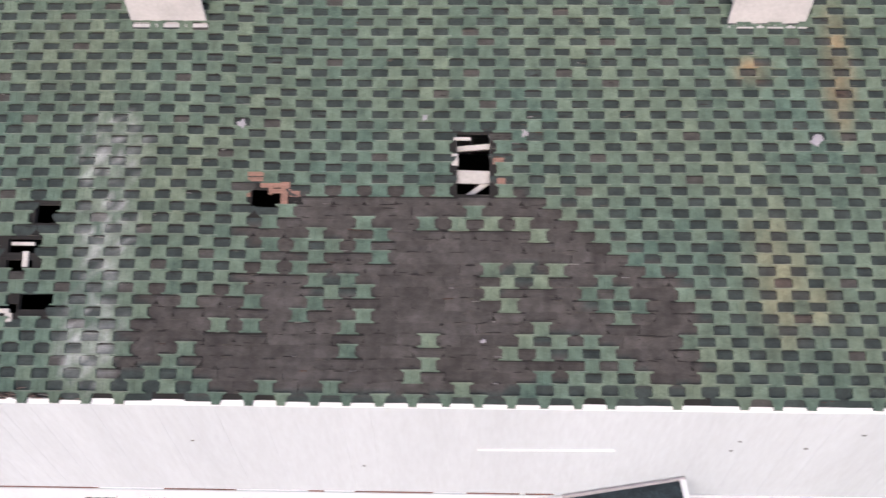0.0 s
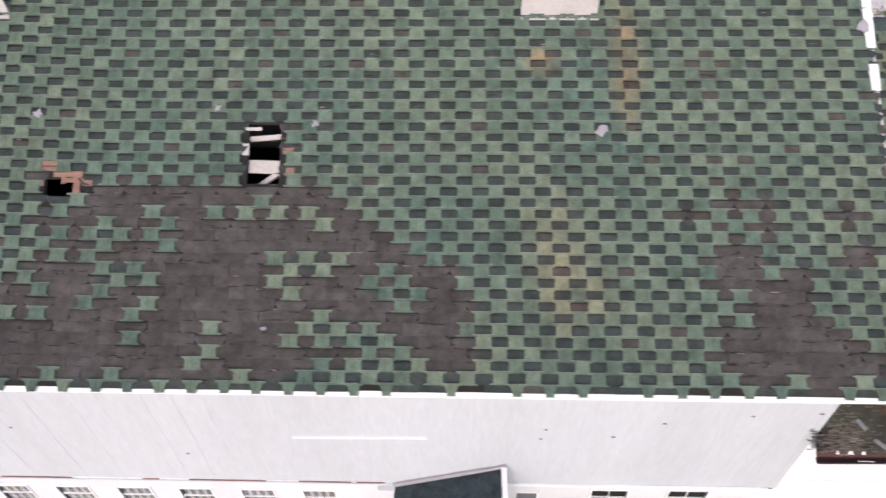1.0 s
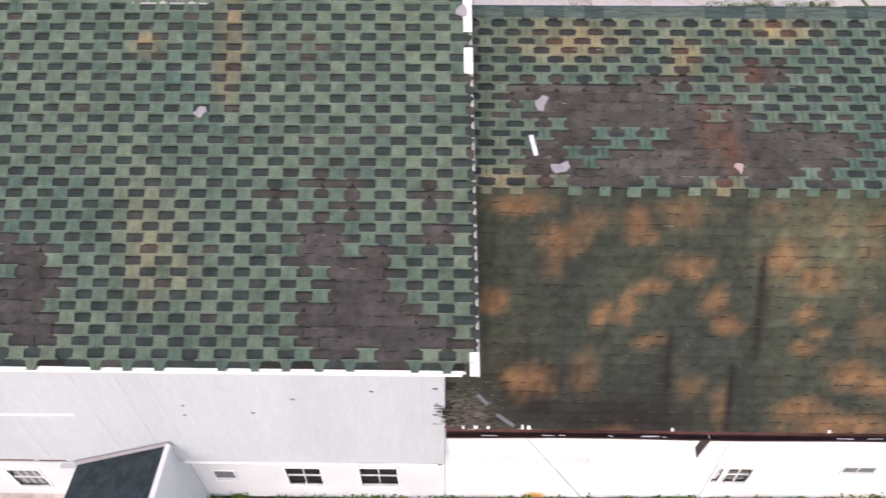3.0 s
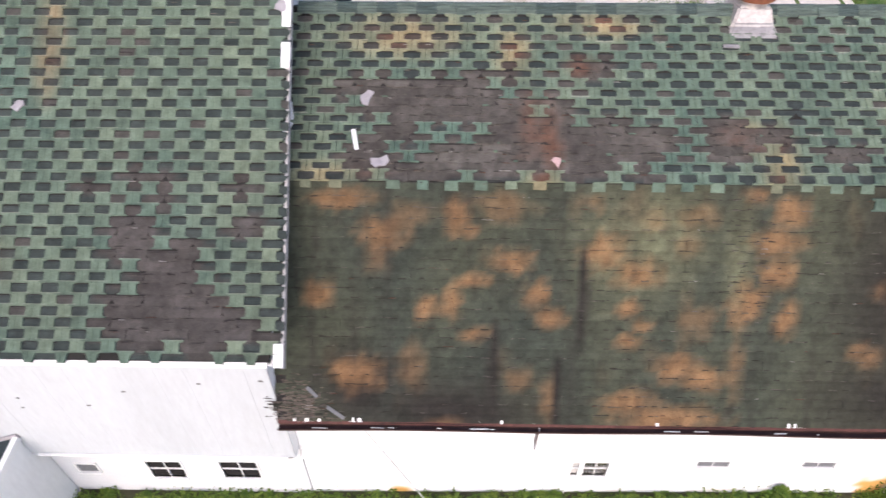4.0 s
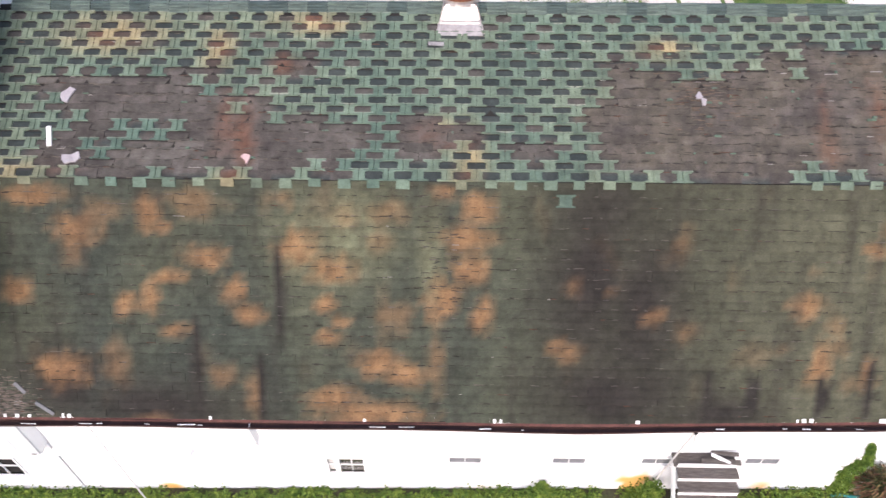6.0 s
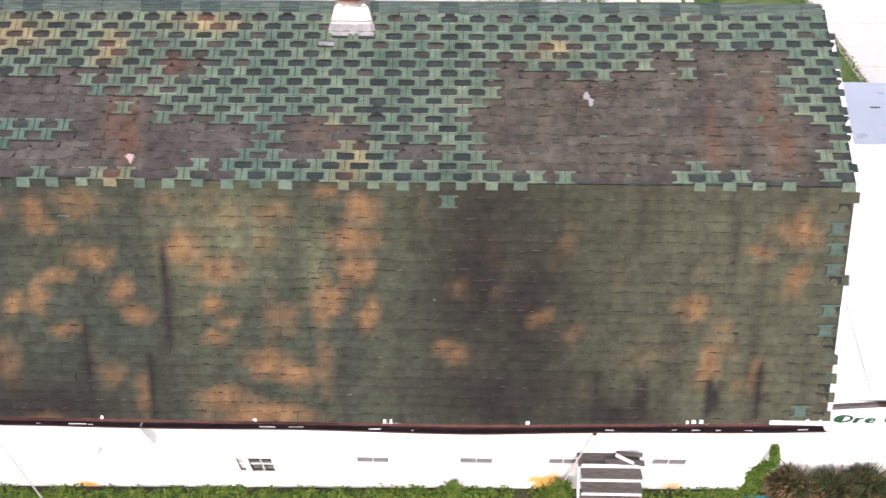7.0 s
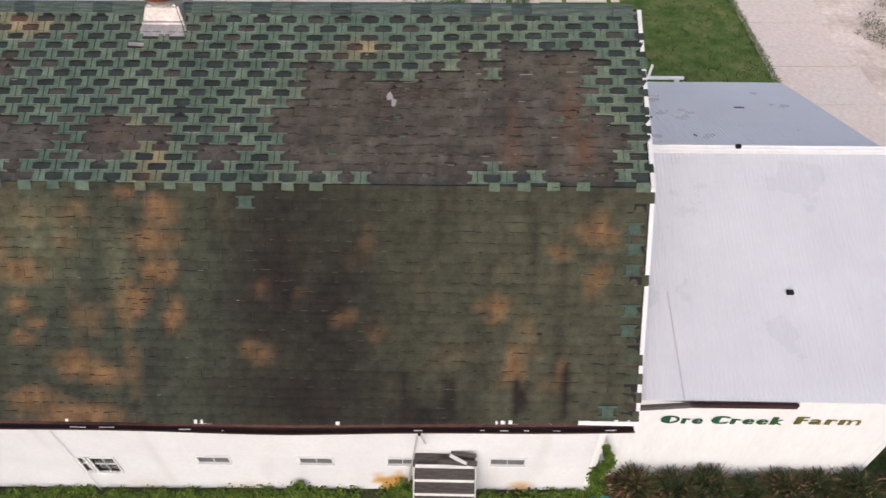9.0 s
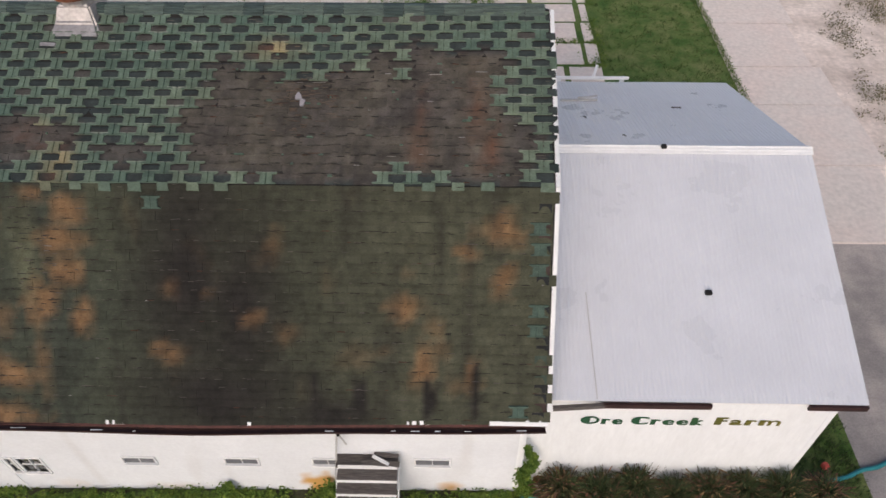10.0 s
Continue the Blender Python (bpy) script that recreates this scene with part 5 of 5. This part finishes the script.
for _ in range(900):
    x, y = rng.uniform(35.5, 44), rng.uniform(14, 34)
    if noise.noise((x * 0.45, y * 0.45, 7)) > 0.18:
        patch.append((x, y, 0.05, 0.25))
for x, y in ((36.8, 23.9), (37.0, 23.3), (37.2, 24.3), (38.6, 25.7), (38.8, 25.0), (39.1, 26.1), (36.7, 20.0), (36.4, 18.7), (36.4, 19.5), (36.9, 22.7)):
    patch += [(x + rng.gauss(0, 0.35), y + rng.gauss(0, 0.45), 0.04, rng.uniform(0.15, 0.4)) for _ in range(9)]
foliage("soil_weeds", "low dull weeds on the sandy soil", "weeds", patch, 45, 0.035, 12, "stuff", M_DULL)

# ---- loose things ----
hose = [(30.0 + 0.1 * k, 5.95 + 0.033 * k + 0.02 * math.sin(k * 0.9), 0.05) for k in range(40)]
tagged(part("garden_hose", tube(bmesh.new(), hose, 0.045), M_HOSE), "teal garden hose lying in the grass", "hose")
hose = [(23.9 + 0.1 * k, 5.55 + 0.02 * math.sin(k), 0.06) for k in range(9)]
tagged(part("garden_hose", tube(bmesh.new(), hose, 0.03), M_HOSE), "teal garden hose beside the wall foot", "hose")
small_box("marker", "small red block lying in the grass", "block", (30.15, 6.32, 0.02), (0.13, 0.13, 0.14), M_RED, 0.3)
small_box("marker", "small red block lying in the grass", "block", (30.13, 5.88, 0.02), (0.15, 0.13, 0.14), M_RED, 0.7)


def scrap(slope, u, v, size, label, material, seed, flat=0.02):
    rng = random.Random(seed)
    pts = []
    for k in range(9):
        a, r = k * math.tau / 9, size * rng.uniform(0.28, 1.0)
        pts.append((r * math.cos(a), r * math.sin(a)))
    bm = bmesh.new()
    top = [bm.verts.new(slope.at(u + a, v + b, 0.035 + flat + 0.02 * noise.noise((a * 9, b * 9, seed)))) for a, b in pts]
    low = [bm.verts.new(slope.at(u + a, v + b, 0.026)) for a, b in pts]
    bm.faces.new(top)
    bm.faces.new(low[::-1])
    for k in range(9):
        bm.faces.new([top[k], low[k], low[(k + 1) % 9], top[(k + 1) % 9]])
    return tagged(part("torn_scrap", bm, material), label, "scrap", "scraps on the roofs")


up_v = lambda y: (y - 7.44) / 0.9037
old_v = lambda y: (y - 4.96) / 0.8254
scrap(UPPER, 10.21, up_v(8.70), 0.17, "torn pale felt scrap lying on bare shingles", M_PAPER, 1)
scrap(UPPER, 10.45, up_v(7.72), 0.16, "torn pale felt scrap lying on bare shingles", M_PAPER, 2)
scrap(UPPER, 13.14, up_v(7.73), 0.12, "pinkish torn scrap lying on rusty shingles", M_PINK, 3)
scrap(UPPER, 20.11, up_v(8.78), 0.09, "small pale chip among worn shingles", M_PAPER, 4)
scrap(UPPER, 20.18, up_v(8.66), 0.08, "small pale chip among worn shingles", M_PAPER, 14)
bm = beam(bmesh.new(), UPPER.at(15.87, up_v(9.585), 0.05), UPPER.at(16.12, up_v(9.575), 0.05), 0.06, 0.015, UPPER.n)
tagged(part("flashing_strip", bm, M_ZINC), "short pale flashing strip below the ventilator", "flashing")
scrap(OLD, 5.11, old_v(8.04), 0.13, "white torn flashing scrap on green shingles", M_PAPER, 6)
scrap(OLD, -3.08, old_v(8.2), 0.12, "white scrap on green shingles", M_PAPER, 7)
scrap(OLD, -0.44, old_v(8.29), 0.07, "small white scrap on green shingles", M_PAPER, 8)
scrap(OLD, 1.0, old_v(8.1), 0.08, "small white scrap beside the roof hole", M_PAPER, 9)
scrap(OLD, 0.41, old_v(5.66), 0.05, "small pale chip on bare felt", M_PAPER, 10)
scrap(OLD, 8.95, old_v(9.35), 0.14, "pale lifted flashing at the gable edge", M_PAPER, 11)
for u0, y0, u1, y1, w in ((10.03, 8.19, 10.10, 7.89, 0.065), (8.99, 8.62, 9.05, 8.34, 0.10), (9.04, 8.30, 8.96, 8.14, 0.11)):
    bm = beam(bmesh.new(), UPPER.at(u0, up_v(y0), 0.05), UPPER.at(u1, up_v(y1), 0.05), w, 0.025, UPPER.n)
    tagged(part("loose_trim", bm, M_TRIM), "short white trim piece lying on the roof", "trim piece", "loose trim")

for u0, v0, u1, v1 in ((9.27, 0.58, 9.43, 0.414), (9.58, 0.25, 9.86, 0.05)):
    bm = beam(bmesh.new(), LOWER.at(u0, v0, 0.04), LOWER.at(u1, v1, 0.04), 0.06, 0.012, LOWER.n)
    tagged(part("loose_strip", bm, M_SCREEN), "grey strip lying loose on the steep roof", "trim piece", "loose trim")

# ---- shingles ----
lay(OLD, "old", OLD_FAR, 9.1, (-1, 39), rake, old_roof, (-0.5, 6.6), HOLES)
lay(UPPER, "up", NEW0 + 0.1, NEW1, (0, 18), lambda v: NEW1 - 0.02, upper_roof, (12.0, 21.0))
lay(LOWER, "low", NEW0 + 0.1, NEW1, (0, 25), lambda v: NEW1 - 0.02, lower_roof, (12.0, 20.0), cap=KNEE_V - 0.005)
for u, v in ((23.84, 3.26), (23.86, 2.94), (23.85, 2.62), (23.86, 1.98), (23.6, 0.32), (17.99, 3.6), (23.84, 1.66)):
    shape, quads = neck_shape(random.Random(u * v), 0.2, 0.61)
    mesh_part("shingle", [LOWER.at(u + a, v + b, w + 0.012) for a, b, w in shape], quads, M_SHINGLE, lower_roof, [mixc(GREEN, OLIVE, 0.15 + 0.3 * abs(math.sin(9 * v)))] * len(shape))
# torn, uneven ends of the courses along the far gable
rng = random.Random(57)
for i in range(1, 24):
    pick = rng.random()
    if pick > 0.8:
        continue
    c = (0.030, 0.032, 0.033) if pick < 0.4 else ((0.075, 0.052, 0.046) if pick < 0.6 else (0.062, 0.085, 0.066))
    shape, quads = slab_shape(rng, "worn")
    far = 23.93 + rng.uniform(-0.02, 0.02)
    pts = [LOWER.at(far + a * 0.42, (i + 0.5) * ROW + b * 0.85 + a * rng.uniform(-0.02, 0.02), w + 0.010 + 0.02 * max(0.0, a)) for a, b, w in shape]
    mesh_part("shingle_tab", pts, quads, M_SHINGLE, lower_roof, [c] * len(shape))
# the lowest course of the upper slope hangs over the knee
rng = random.Random(31)
for k in range(34):
    u, w, drop = 9.35 + k * UPPER.pitch, 0.215 * PITCH + rng.uniform(-0.015, 0.01), rng.uniform(0.085, 0.12)
    u = round((u - UPPER.phase_u) / UPPER.pitch) * UPPER.pitch + UPPER.phase_u + rng.uniform(-0.01, 0.01)
    if rng.random() < (0.75 if 18.9 < u < 21.2 else 0.08):
        continue
    c = tint("up", u, 0.02, rng.random(), True)
    pts = [LOWER.at(u + a, KNEE_V + b + 0.045 * gable_rise(u), 0.034 + h) for h in (0.0, 0.012) for a, b in ((-w, -drop), (w, -drop + rng.uniform(-0.01, 0.01)), (w * 0.94, 0.03), (-w * 0.94, 0.03))]
    mesh_part("shingle", pts, [(4, 5, 6, 7), (0, 3, 2, 1), (0, 1, 5, 4), (1, 2, 6, 5), (2, 3, 7, 6), (3, 0, 4, 7)], M_SHINGLE, upper_roof, [c] * 8)
flecks(OLD, "old", -9.0, 9.0, 6.0, 3000, old_roof)
flecks(UPPER, "up", NEW0 + 0.2, NEW1 - 0.1, 3.0, 3800, upper_roof)
flecks(LOWER, "low", NEW0 + 0.2, NEW1 - 0.1, 3.8, 2400, lower_roof)
flecks(LOWER, "low", 0, 0, 0, 80, lower_roof, (16.2, 2.75, 0.22, 0.45, (0.045, 0.040, 0.040)))
flecks(LOWER, "low", 0, 0, 0, 420, lower_roof, (9.15, 0.15, 0.22, 0.3, (0.16, 0.13, 0.11)))
flecks(UPPER, "up", 0, 0, 0, 160, upper_roof, (20.2, 1.5, 0.3, 0.3, (0.13, 0.10, 0.075)))
flecks(OLD, "old", 0, 0, 0, 90, old_roof, (-5.9, 0.0, 0.35, 0.07, (0.24, 0.17, 0.14)))
flecks(OLD, "old", 0, 0, 0, 110, old_roof, (0.85, 3.7, 0.25, 0.2, (0.05, 0.045, 0.042)))
